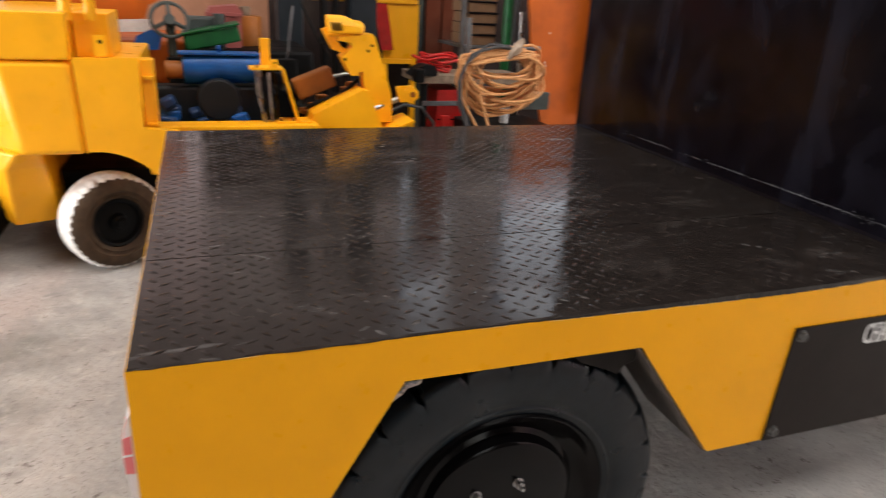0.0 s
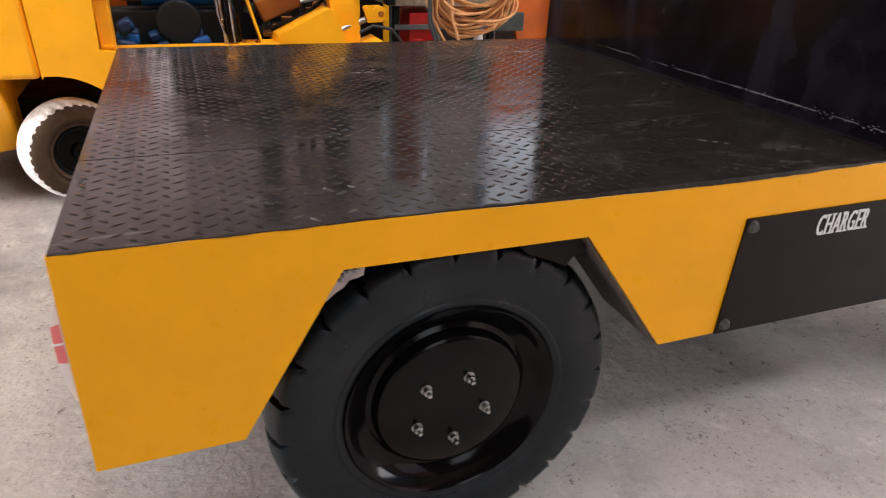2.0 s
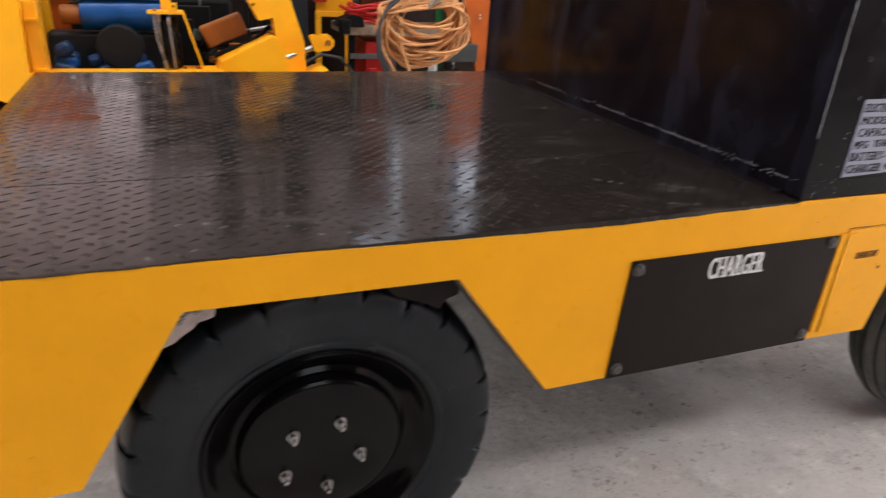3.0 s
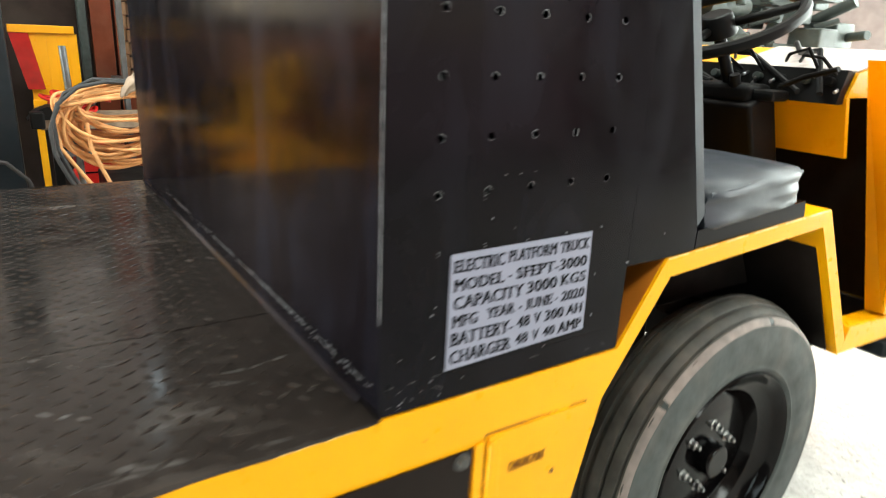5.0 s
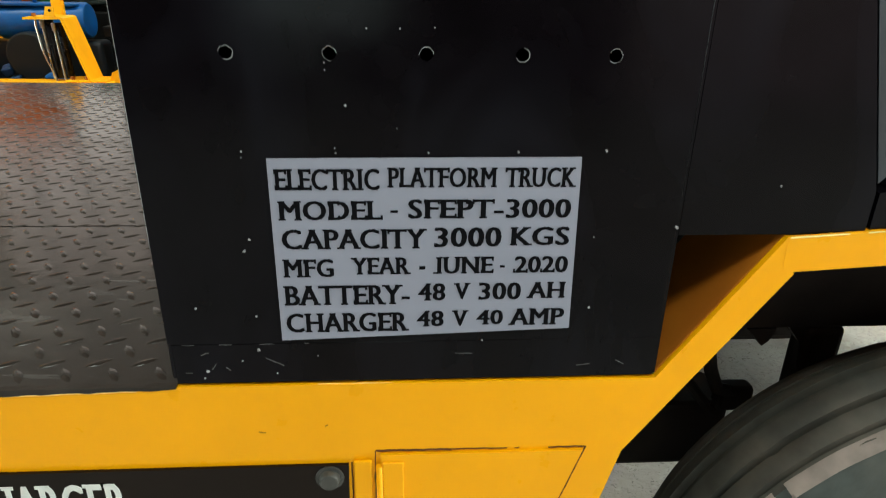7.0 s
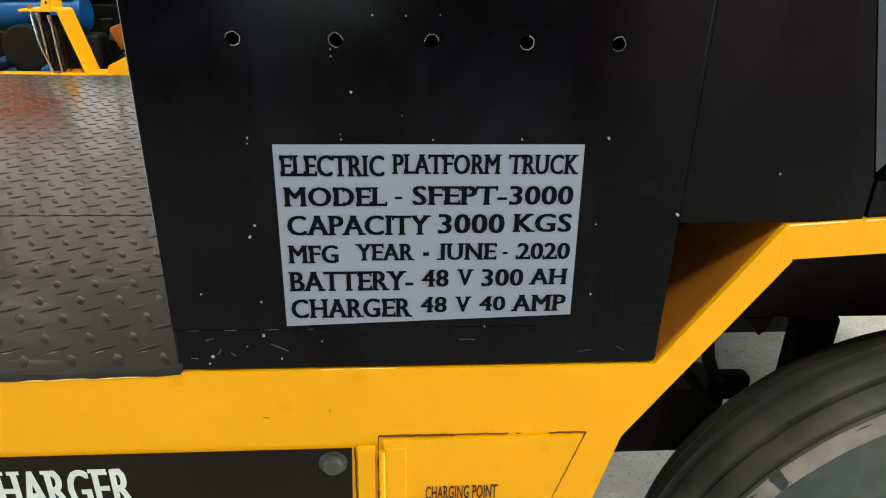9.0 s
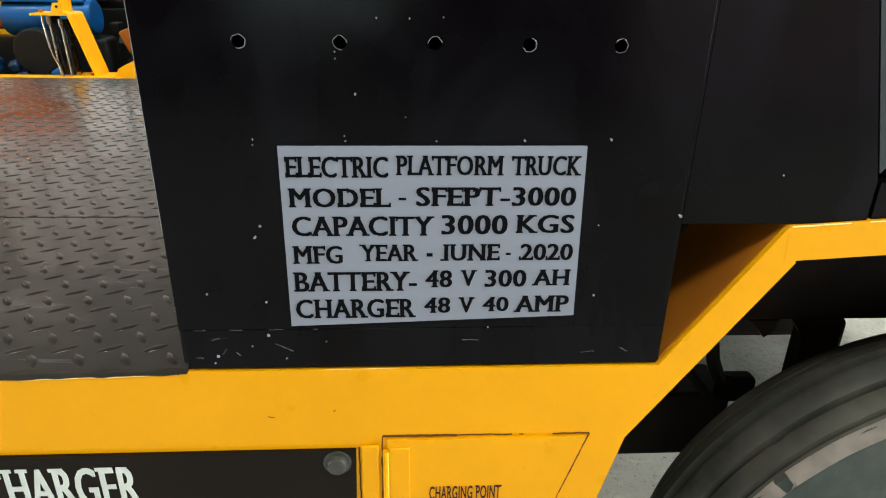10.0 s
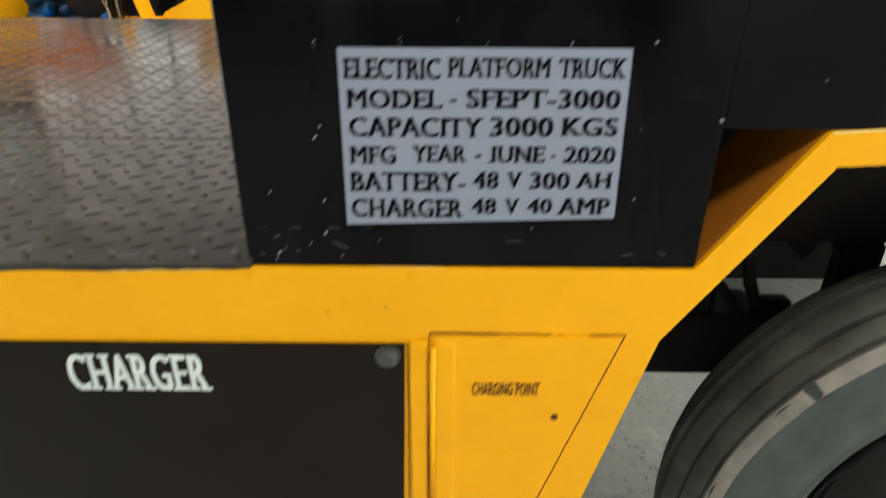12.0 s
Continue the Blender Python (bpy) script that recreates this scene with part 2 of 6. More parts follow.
M_LENSRED = mat("red_lens", (0.72, 0.17, 0.17), 0.12, coat=0.6)
M_LENSWHITE = mat("white_lens", (0.75, 0.70, 0.70), 0.12, coat=0.6)
M_ORANGE = mat("orange_paint", (0.44, 0.088, 0.004), 0.5, grain=0.15, grain_size=5, stain=0.5, stain_colour=(0.18, 0.038, 0.006), stain_size=4)
M_BROWNORANGE = mat("rusty_orange", (0.30, 0.095, 0.012), 0.5, grain=0.2, grain_size=12, stain=0.5, stain_colour=(0.12, 0.05, 0.02))
M_TEAL = mat("slate_blue_paint", (0.006, 0.0095, 0.013), 0.45, grain=0.2, grain_size=8, stain=0.4, stain_colour=(0.02, 0.02, 0.022))
M_MASTGREY = mat("mast_grey", (0.008, 0.008, 0.008), 0.5, grain=0.2, grain_size=10, stain=0.3, stain_colour=(0.03, 0.026, 0.022))
M_BLUE = mat("blue_paint", (0.008, 0.080, 0.29), 0.35, grain=0.2, grain_size=14, stain=0.35, stain_colour=(0.012, 0.02, 0.05), stain_size=9)
M_BLUEOIL = mat("oily_blue_casting", (0.012, 0.040, 0.115), 0.4, grain=0.4, grain_size=16, stain=0.6, stain_colour=(0.006, 0.008, 0.014), stain_size=8)
M_HOSE = mat("tan_hose", (0.66, 0.33, 0.13), 0.5, grain=0.15, grain_size=30)
M_CABLE = mat("grey_cable", (0.05, 0.052, 0.055), 0.5, grain=0.1)
M_GREEN = mat("green_plastic", (0.006, 0.075, 0.020), 0.4, grain=0.3, grain_size=14)
M_CARD = mat("brown_cardboard", (0.17, 0.095, 0.05), 0.85, grain=0.15, grain_size=14)
M_WOOD = mat("grey_wood", (0.20, 0.145, 0.10), 0.8, grain=0.3, grain_size=30)
M_SALMON = mat("salmon_sheet", (0.28, 0.075, 0.065), 0.6, grain=0.15, grain_size=9)
M_GREYPART = mat("dull_grey_casting", (0.050, 0.060, 0.056), 0.6, grain=0.3, grain_size=18)
M_WELD = mat("flaked_weld", (0.11, 0.115, 0.12), 0.6, grain=0.5, grain_size=80)
M_TREADTAN = mat("worn_tan_rubber", (0.215, 0.182, 0.165), 0.75, grain=0.2, grain_size=40, stain=0.75, stain_colour=(0.09, 0.085, 0.08), stain_size=14)
M_DARK = mat("oily_black", (0.0030, 0.0028, 0.0028), 0.5, grain=0.4, grain_size=20, spec=0.14)
M_MAROON = mat("maroon_paint", (0.14, 0.032, 0.012), 0.5, grain=0.2, grain_size=8, stain=0.3)
M_WRAP = mat("clear_wrap", (0.34, 0.26, 0.19), 0.25, grain=0.35, grain_size=16, bump=0.8, bump_size=25)
M_SCUFF = mat("pale_scuff", (0.20, 0.20, 0.21), 0.6, grain=0.5, grain_size=120)
M_CHIP = mat("dull_scuff", (0.075, 0.075, 0.08), 0.6, grain=0.5, grain_size=120)
M_FLAKE = mat("bare_flake", (0.28, 0.28, 0.30), 0.6, grain=0.4, grain_size=300)
M_EDGE = mat("worn_pale_edge", (0.85, 0.55, 0.18), 0.5, grain=0.2, grain_size=60)
M_RUBBER_TAN = mat("tan_muddy_rubber", (0.27, 0.19, 0.135), 0.8, grain=0.25, grain_size=30, stain=0.5, stain_colour=(0.10, 0.07, 0.05), bump=0.2)
M_BOLT = mat("dull_bolt", (0.05, 0.05, 0.047), 0.35, grain=0.2, grain_size=90, stain=0.4, stain_colour=(0.2, 0.2, 0.19), stain_size=60)
M_PRIMER = mat("brown_grey_primer", (0.10, 0.082, 0.070), 0.7, grain=0.2, grain_size=20, stain=0.4, stain_colour=(0.05, 0.04, 0.035))
M_FILLER = mat("pale_filler", (0.52, 0.46, 0.43), 0.8, grain=0.2, grain_size=50, stain=0.4, stain_colour=(0.25, 0.2, 0.18), stain_size=20)
# mudguard slope: yellow paint with shade and bounced orange put into the colour
M_SHADED_SLOPE = mat("shaded_slope_paint", (0.50, 0.165, 0.012), 0.5, grain=0.12, grain_size=14, stain=0.5, stain_colour=(0.26, 0.075, 0.012), stain_size=5, spec=0.2)
M_SHOCK = mat("black_chrome", (0.018, 0.018, 0.021), 0.25, 0.85, grain=0.2, grain_size=40)
M_GLINT = mat("edge_glint_paint", (0.92, 0.72, 0.30), 0.25, grain=0.1, grain_size=50, spec=0.5)
M_SEAM = mat("dark_seam", (0.085, 0.024, 0.004), 0.7)
M_FROST = mat("outdoor_haze", (0.75, 0.74, 0.72), 0.9, grain=0.08, grain_size=2)


# ---- mesh helpers ----
ORIGIN = {}


def thing(name, loc, label, category, group="", kind=""):
    ob = new(name)
    ob.location = loc
    ob.empty_display_size = 0.1
    ORIGIN[ob] = Vector(loc)
    return tagged(ob, label, category, group, kind)


def part(name, bm, material, parent=None, label="", smooth=True, angle=35):
    """One mesh object from a bmesh in world coordinates, under a thing or a part."""
    off = ORIGIN.get(parent, Vector((0, 0, 0)))
    if off.length:
        bmesh.ops.translate(bm, verts=bm.verts, vec=-off)
    bmesh.ops.recalc_face_normals(bm, faces=bm.faces)
    me = bpy.data.meshes.new(name)
    lim = radians(angle)
    for e in bm.edges:
        e.smooth = smooth and len(e.link_faces) == 2 and e.calc_face_angle(0.0) < lim
    if not smooth:
        for f in bm.faces:
            f.smooth = False
    bm.to_mesh(me)
    bm.free()
    me.materials.append(material)
    ob = new(name, me)
    if parent is not None:
        ob.parent = parent
    ORIGIN[ob] = off
    if label:
        ob["label"] = label
    return ob


def bevel(bm, w, seg=2):
    if w > 0:
        edges = [e for e in bm.edges if len(e.link_faces) == 2 and e.calc_face_angle(0.0) > radians(25)]
        made = bmesh.ops.bevel(bm, geom=edges, offset=w, segments=seg, profile=0.5, affect='EDGES', clamp_overlap=True)
        for f in made["faces"]:
            f.smooth = True
    return bm


def rounded(bm):
    for f in bm.faces:
        f.smooth = True
    return bm


def box(x0, y0, z0, x1, y1, z1, b=0.004, seg=2, bm=None):
    out = bmesh.new()
    bmesh.ops.create_cube(out, size=1.0)
    for v in out.verts:
        v.co = ((x0 + x1) / 2 + v.co.x * (x1 - x0), (y0 + y1) / 2 + v.co.y * (y1 - y0), (z0 + z1) / 2 + v.co.z * (z1 - z0))
    bevel(out, min(b, 0.45 * min(abs(x1 - x0), abs(y1 - y0), abs(z1 - z0))), seg)
    return join(bm, out)


def join(bm, other):
    if bm is None:
        return other
    me = bpy.data.meshes.new("tmp")
    other.to_mesh(me)
    other.free()
    bm.from_mesh(me)
    bpy.data.meshes.remove(me)
    return bm


def prism(pts, y0, y1, b=0.003, seg=2, bm=None):
    """A plate with an outline in x and z, from y0 to y1."""
    out = bmesh.new()
    front = [out.verts.new((x, y0, z)) for x, z in pts]
    back = [out.verts.new((x, y1, z)) for x, z in pts]
    out.faces.new(front)
    out.faces.new(back[::-1])
    for i in range(len(pts)):
        j = (i + 1) % len(pts)
        out.faces.new((front[i], back[i], back[j], front[j]))
    bevel(out, b, seg)
    return join(bm, out)


def turned(bm, m):
    bmesh.ops.transform(bm, matrix=m, verts=bm.verts)
    return bm


def rod(a, c, r, seg=16, r2=None, bm=None, b=0.0):
    a, c = Vector(a), Vector(c)
    out = bmesh.new()
    bmesh.ops.create_cone(out, cap_ends=True, segments=seg, radius1=r, radius2=r if r2 is None else r2, depth=(c - a).length)
    if seg > 6:
        for f in out.faces:
            f.smooth = len(f.verts) == 4
    bevel(out, b, 2)
    turned(out, Matrix.Translation((a + c) / 2) @ (c - a).to_track_quat('Z', 'Y').to_matrix().to_4x4())
    return join(bm, out)


def sweep(pts, r, seg=8, closed=False, bm=None):
    """A round tube along points."""
    pts = [Vector(p) for p in pts]
    n = len(pts)
    out = bmesh.new()
    rings, side = [], None
    for i, p in enumerate(pts):
        a = pts[(i - 1) % n] if closed or i else p
        c = pts[(i + 1) % n] if closed or i < n - 1 else p
        d = (c - a).normalized()
        if side is None:
            side = d.orthogonal().normalized()
        side = (side - d * side.dot(d)).normalized()
        up = d.cross(side)
        rings.append([out.verts.new(p + r * (math.cos(k * 2 * math.pi / seg) * side + math.sin(k * 2 * math.pi / seg) * up)) for k in range(seg)])
    for i in range(n if closed else n - 1):
        p, q = rings[i], rings[(i + 1) % n]
        for k in range(seg):
            out.faces.new((p[k], p[(k + 1) % seg], q[(k + 1) % seg], q[k]))
    if not closed:
        out.faces.new(rings[0][::-1])
        out.faces.new(rings[-1])
    return join(bm, rounded(out))


def lathe(profile, seg, centre, wave=None, axis='y', bm=None):
    """A ring-shaped body: profile of (radius, offset along the axis), turned about the axis through centre."""
    out = bmesh.new()
    rings = []
    for s in range(seg):
        a = 2 * math.pi * s / seg
        ring = []
        for i, (r, o) in enumerate(profile):
            rr = r + (wave(a, i) if wave else 0.0)
            if axis == 'y':
                co = (rr * math.cos(a), o, rr * math.sin(a))
            elif axis == 'x':
                co = (o, rr * math.cos(a), rr * math.sin(a))
            else:
                co = (rr * math.cos(a), rr * math.sin(a), o)
            ring.append(out.verts.new(Vector(centre) + Vector(co)))
        rings.append(ring)
    for s in range(seg):
        p, q = rings[s], rings[(s + 1) % seg]
        for i in range(len(profile) - 1):
            if (p[i].co - q[i].co).length < 1e-6 and (p[i + 1].co - q[i + 1].co).length < 1e-6:
                continue
            out.faces.new((p[i], p[i + 1], q[i + 1], q[i]))
    bmesh.ops.remove_doubles(out, verts=out.verts, dist=1e-6)
    return join(bm, rounded(out))


def add_serifs(bm, y, z0, z1):
    """Slab serifs on the flat stroke ends of upright letters, and short upright ones on the ends of their arms."""
    h = z1 - z0
    rim = [e for e in bm.edges if len(e.link_faces) == 1]
    slabs = []
    for zz, up in ((z0, 1), (z1, -1)):
        runs = []
        for e in rim:
            a, c = e.verts
            if abs(a.co.z - zz) < 0.03 * h and abs(c.co.z - zz) < 0.03 * h and abs(a.co.x - c.co.x) > 0.05 * h:
                runs.append(sorted((a.co.x, c.co.x)))
        runs.sort()
        merged = []
        for lo, hi in runs:
            if merged and lo < merged[-1][1] + 0.01 * h:
                merged[-1][1] = max(hi, merged[-1][1])
            else:
                merged.append([lo, hi])
        for lo, hi in merged:
            if hi - lo < 0.42 * h:
                s, t = 0.062 * h, 0.085 * h
                slabs.append((lo - s, hi + s, min(zz, zz + up * t), max(zz, zz + up * t)))
            elif hi - lo < 1.1 * h:
                for x in (lo, hi):
                    slabs.append((x - 0.05 * h, x + 0.05 * h, min(zz, zz + up * 0.24 * h), max(zz, zz + up * 0.24 * h)))
    for xa, xb, za, zb in slabs:
        bm.faces.new([bm.verts.new(p) for p in ((xa, y - 0.00002, za), (xb, y - 0.00002, za), (xb, y - 0.00002, zb), (xa, y - 0.00002, zb))])


def lettering(text, x0, x1, z0, z1, y, material, parent, name="lettering", heavy=0.034, depth=0.0006, serif=True):
    """Raised letters on a plate that faces -y, filling the given width and height; a tail below the line is drawn up to it."""
    c = bpy.data.curves.new(name, 'FONT')
    c.body, c.size, c.extrude, c.resolution_u, c.space_character = text, 1.0, 0.0, 3, 1.07
    tmp = new("tmp_text", c)
    bpy.context.view_layer.update()
    me = bpy.data.meshes.new_from_object(tmp.evaluated_get(bpy.context.evaluated_depsgraph_get()))
    bpy.data.objects.remove(tmp)
    bm = bmesh.new()
    bm.from_mesh(me)
    bpy.data.meshes.remove(me)
    if text != "-":
        for v in bm.verts:
            v.co.y = max(v.co.y, -0.008)
    if heavy:
        src = bm.copy()
        for k, dx in enumerate((-heavy, heavy)):
            more = src.copy()
            bmesh.ops.translate(more, verts=more.verts, vec=(dx, 0, 0.03 * (k + 1)))
            bm = join(bm, more)
        src.free()
    xs, ys = [v.co.x for v in bm.verts], [v.co.y for v in bm.verts]
    lx, hx, ly, hy = min(xs), max(xs), min(ys), max(ys)
    for v in bm.verts:
        u, w = (v.co.x - lx) / (hx - lx), (v.co.y - ly) / (hy - ly)
        v.co = (x0 + u * (x1 - x0), y - 0.001 * v.co.z, z0 + w * (z1 - z0))
    if serif:
        add_serifs(bm, y, z0, z1)
    ext = bmesh.ops.extrude_face_region(bm, geom=bm.faces[:])
    bmesh.ops.translate(bm, verts=[v for v in ext["geom"] if isinstance(v, bmesh.types.BMVert)], vec=(0, -depth, 0))
    return part(name, bm, material, parent, smooth=False)


# ---- the hall ----
def slab(name, x0, y0, z0, x1, y1, z1, material, b=0.0):
    ob = part(name, box(x0, y0, z0, x1, y1, z1, b), material, None, smooth=False)
    return tagged(ob, kind="structure")


tagged(slab("floor", -7.0, -5.0, -0.20, 7.0, 6.0, 0.0, M_FLOOR), "worn grey concrete workshop floor with pits and stains", "floor")
tagged(slab("ground", -400, -400, -0.45, 400, 400, -0.21, M_YARD), "pale concrete yard outside the workshop", "ground")
tagged(slab("wall_back_low_left", -7.2, 6.0, 0.0, -2.4, 6.2, 2.4, M_DARKWALL), "lower workshop wall, near-black for the shade behind the machines", "wall")
tagged(slab("wall_back_low_window", -2.4, 6.0, 0.0, 0.1, 6.2, 1.3, M_DARKWALL), "wall below a wide window, coloured near-black for shade", "wall")
tagged(slab("wall_back_low_centre", 0.1, 6.0, 0.0, 2.15, 6.2, 2.4, M_DARKWALL), "lower workshop wall, near-black for the shade behind the machines", "wall")
tagged(slab("wall_back_low_middle", 2.15, 6.0, 0.0, 4.75, 6.2, 1.5, M_DARKWALL), "wall below windows, coloured near-black for shade", "wall")
tagged(slab("wall_back_low_right", 4.75, 6.0, 0.0, 7.2, 6.2, 2.4, M_DARKWALL), "lower workshop wall, near-black for the shade behind the machines", "wall")
# upper back wall with tall window openings between piers
piers = [(-7.2, -2.4, 2.4, 4.6), (-2.4, 0.1, 3.6, 4.6), (0.1, 2.15, 2.4, 4.6), (2.75, 3.35, 1.5, 4.6), (4.75, 7.2, 2.4, 4.6)]
for k, (x0, x1, z0, z1) in enumerate(piers):
    tagged(slab("wall_back_pier_%d" % (k + 1), x0, 6.0, z0, x1, 6.2, z1, M_WALL), "grey-pink painted wall pier between windows", "wall")
tagged(slab("wall_back_head", -7.2, 6.0, 4.6, 7.2, 6.2, 5.0, M_WALL), "grey-pink painted wall above windows", "wall")
for k, (x0, x1, z0, z1) in enumerate(((-2.4, 0.1, 1.3, 3.6), (2.15, 2.75, 1.5, 4.6), (3.35, 4.75, 1.5, 4.6))):
    wnd = thing("window_%d" % (k + 1), ((x0 + x1) / 2, 6.1, z0), "tall bare window frame in the back wall", "window", kind="structure")
    for z in (z0 + 0.002, (z0 + z1 - 0.04) / 2, z1 - 0.04):
        part("window_bar", box(x0, 6.06, z, x1, 6.10, z + 0.035, 0.0), M_GREYSTEEL, wnd)
    for q in range(6 if x1 - x0 > 2 else 3):
        x = x0 + (x1 - x0 - 0.03) * q / (5 if x1 - x0 > 2 else 2)
        part("window_mullion", box(x, 6.061, z0 + 0.04, x + 0.03, 6.099, z1 - 0.045, 0.0), M_GREYSTEEL, wnd)
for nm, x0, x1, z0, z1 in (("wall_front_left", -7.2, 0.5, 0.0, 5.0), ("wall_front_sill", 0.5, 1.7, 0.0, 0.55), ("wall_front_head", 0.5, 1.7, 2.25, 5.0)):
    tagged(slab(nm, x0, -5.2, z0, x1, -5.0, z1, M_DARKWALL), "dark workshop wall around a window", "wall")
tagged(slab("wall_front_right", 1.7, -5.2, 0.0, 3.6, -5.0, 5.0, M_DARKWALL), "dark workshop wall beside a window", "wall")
tagged(slab("wall_front_far_right", 6.7, -5.2, 0.0, 7.2, -5.0, 5.0, M_RUSTWALL), "red-brown painted workshop wall", "wall")
tagged(slab("wall_front_door_head", 3.6, -5.2, 2.5, 6.7, -5.0, 5.0, M_RUSTWALL), "red-brown painted wall above the added lamp's opening", "wall")
for nm, x0, x1, ya, yb in (("wall_left", -7.2, -7.0, -1.5, 3.6), ("wall_right", 7.0, 7.2, -3.4, 1.6)):
    tagged(slab(nm, x0, -5.0, 0.0, x1, ya, 5.0, M_WALL), "grey painted wall beside a gate", "wall")
    tagged(slab(nm + "_far", x0, yb, 0.0, x1, 6.0, 5.0, M_WALL), "grey painted wall beside a gate", "wall")
    tagged(slab(nm + "_lintel", x0, ya, 3.9, x1, yb, 5.0, M_WALL), "grey painted wall above a gate", "wall")
tagged(slab("ceiling", -7.2, -5.2, 5.0, 7.2, 6.2, 5.15, M_ROOF), "grey sheet roof of the workshop", "ceiling")

# ---- electric platform truck ----
H, W = 0.740, 1.546
XB, XE = 1.573, 2.004
truck = thing("platform_truck", (1.3, 0.75, 0.0), "yellow and black electric platform truck with a flat tread-plate deck", "truck")

# near and far side panels with wheel arches
TOP = [(0.0, 0.738), (0.20, 0.738), (0.56, 0.7365), (0.72, 0.733), (1.0, 0.7295), (1.14, 0.7285), (1.42, 0.733), (1.56, 0.736), (1.577, 0.738)]


def top_line(x):
    """Height of the hand-painted upper edge of the side."""
    for (xa, za), (xc, zc) in zip(TOP, TOP[1:]):
        if x <= xc:
            return za + (zc - za) * max(0.0, x - xa) / (xc - xa)
    return TOP[-1][1]


SIDE = [(-0.004, 0.371), (0.216, 0.372), (0.387, 0.660), (0.823, 0.658), (1.027, 0.389), (1.166, 0.389),
        (1.720, 0.386), (1.914, 0.381), (1.983, 0.655), (2.111, 0.842), (2.098, 0.876), (2.004, 0.738)] + TOP[::-1]
part("side_panel", prism(SIDE, 0.0, 0.006, 0.0015), M_YELLOW, truck, "glossy yellow painted steel side", smooth=False)
part("side_panel", prism(SIDE, W - 0.007, W - 0.001, 0.0), M_YELLOW, truck, smooth=False)
part("rear_panel", box(-0.0015, 0.0065, 0.371, 0.004, W - 0.0065, 0.733, 0.001), M_YELLOW, truck, smooth=False)
# deck: two tread plates butted along a seam
deck_rng = random.Random(2)


def deck_sheet(y0, y1, ragged):
    """A deck sheet whose near edge was cut by torch."""
    bm = bmesh.new()
    n = 150
    top, low, back_top, back_low = [], [], [], []
    wob = 0.0
    for i in range(n + 1):
        x = 0.002 + 1.5735 * i / n
        wob = 0.7 * wob + 0.3 * deck_rng.uniform(-1, 1)
        y = y0 + (0.0028 * wob if ragged else 0.0)
        low_z = top_line(x) + 0.0003 + (0.0008 * wob if ragged else 0.0)
        top.append(bm.verts.new((x, y, H - (0.0012 * abs(wob) if ragged else 0.0))))
        low.append(bm.verts.new((x, y, low_z)))
        back_top.append(bm.verts.new((x, y1, H)))
        back_low.append(bm.verts.new((x, y1, 0.7385)))
    inner = [bm.verts.new((0.002 + 1.5735 * i / n, y0 + 0.006, H)) for i in range(n + 1)]
    for i in range(n):
        for p, q in ((low, top), (top, inner), (inner, back_top), (back_top, back_low)):
            bm.faces.new((p[i], p[i + 1], q[i + 1], q[i]))
    bm.faces.new((low[0], top[0], inner[0], back_top[0], back_low[0]))
    bm.faces.new((low[n], top[n], inner[n], back_top[n], back_low[n]))
    return bm


part("deck_plate", deck_sheet(-0.0012, 0.3832, True), M_DECK, truck, "black painted steel tread plate", smooth=False)
part("deck_plate", deck_sheet(0.3868, W, False), M_DECK, truck, "black painted steel tread plate", smooth=False)


def lugs(x0, y0, x1, y1, z, pitch, length, width, height):
    """Raised lens-shaped treads, turned alternately."""
    verts, faces = [], []
    px, py = pitch
    for i in range(int((x1 - x0) / px * 2)):
        for j in range(int((y1 - y0) / py * 2)):
            if (i + j) % 2:
                continue
            cx, cy = x0 + (i + 0.6) * px / 2, y0 + (j + 0.6) * py / 2
            a = radians(33 if j % 2 else 123)
            ca, sa = math.cos(a), math.sin(a)
            k = len(verts)
            ring = ((-0.5, 0, 0), (-0.25, -0.38, 0), (0, -0.5, 0), (0.25, -0.38, 0), (0.5, 0, 0), (0.25, 0.38, 0), (0, 0.5, 0), (-0.25, 0.38, 0),
                    (-0.26, 0, 0.8), (0, 0, 1.0), (0.26, 0, 0.8))
            for u, v, w in ring:
                u, v = u * length, v * width
                verts.append((cx + u * ca - v * sa, cy + u * sa + v * ca, z + w * height))
            for f in ((0, 1, 8), (1, 2, 9, 8), (2, 3, 10, 9), (3, 4, 10), (4, 5, 10), (5, 6, 9, 10), (6, 7, 8, 9), (7, 0, 8)):
                faces.append([k + q for q in f])
    me = bpy.data.meshes.new("tread_pattern")
    me.from_pydata(verts, [], faces)
    me.polygons.foreach_set("use_smooth", [True] * len(me.polygons))
    me.materials.append(M_DECK)
    return me


tread = new("tread_pattern", lugs(0.008, 0.008, XB - 0.004, W - 0.006, H, (0.0415, 0.0386), 0.0275, 0.0090, 0.0015))
tread.parent = truck
tread.location = -ORIGIN[truck]
tagged(tread, kind="stuff")

# bare worn metal along the top edges of the side
edge_rng = random.Random(12)
bm, x = None, 0.0
while x < 2.0:
    run = edge_rng.uniform(0.03, 0.16)
    if edge_rng.random() < 0.62:
        n = max(3, int(run / 0.012))
        bm = sweep([(min(2.0, x + run * q / n), -0.0012 if x < 1.56 else 0.0012, top_line(min(2.0, x + run * q / n)) + edge_rng.uniform(-0.0005, 0.0004)) for q in range(n + 1)], edge_rng.uniform(0.0003, 0.0006), 5, bm=bm)
    x += run + edge_rng.uniform(0.0, 0.05)
tagged(part("worn_edge", bm, M_EDGE, truck, "bare pale worn paint edge"), kind="stuff")
bm, x = None, 0.02
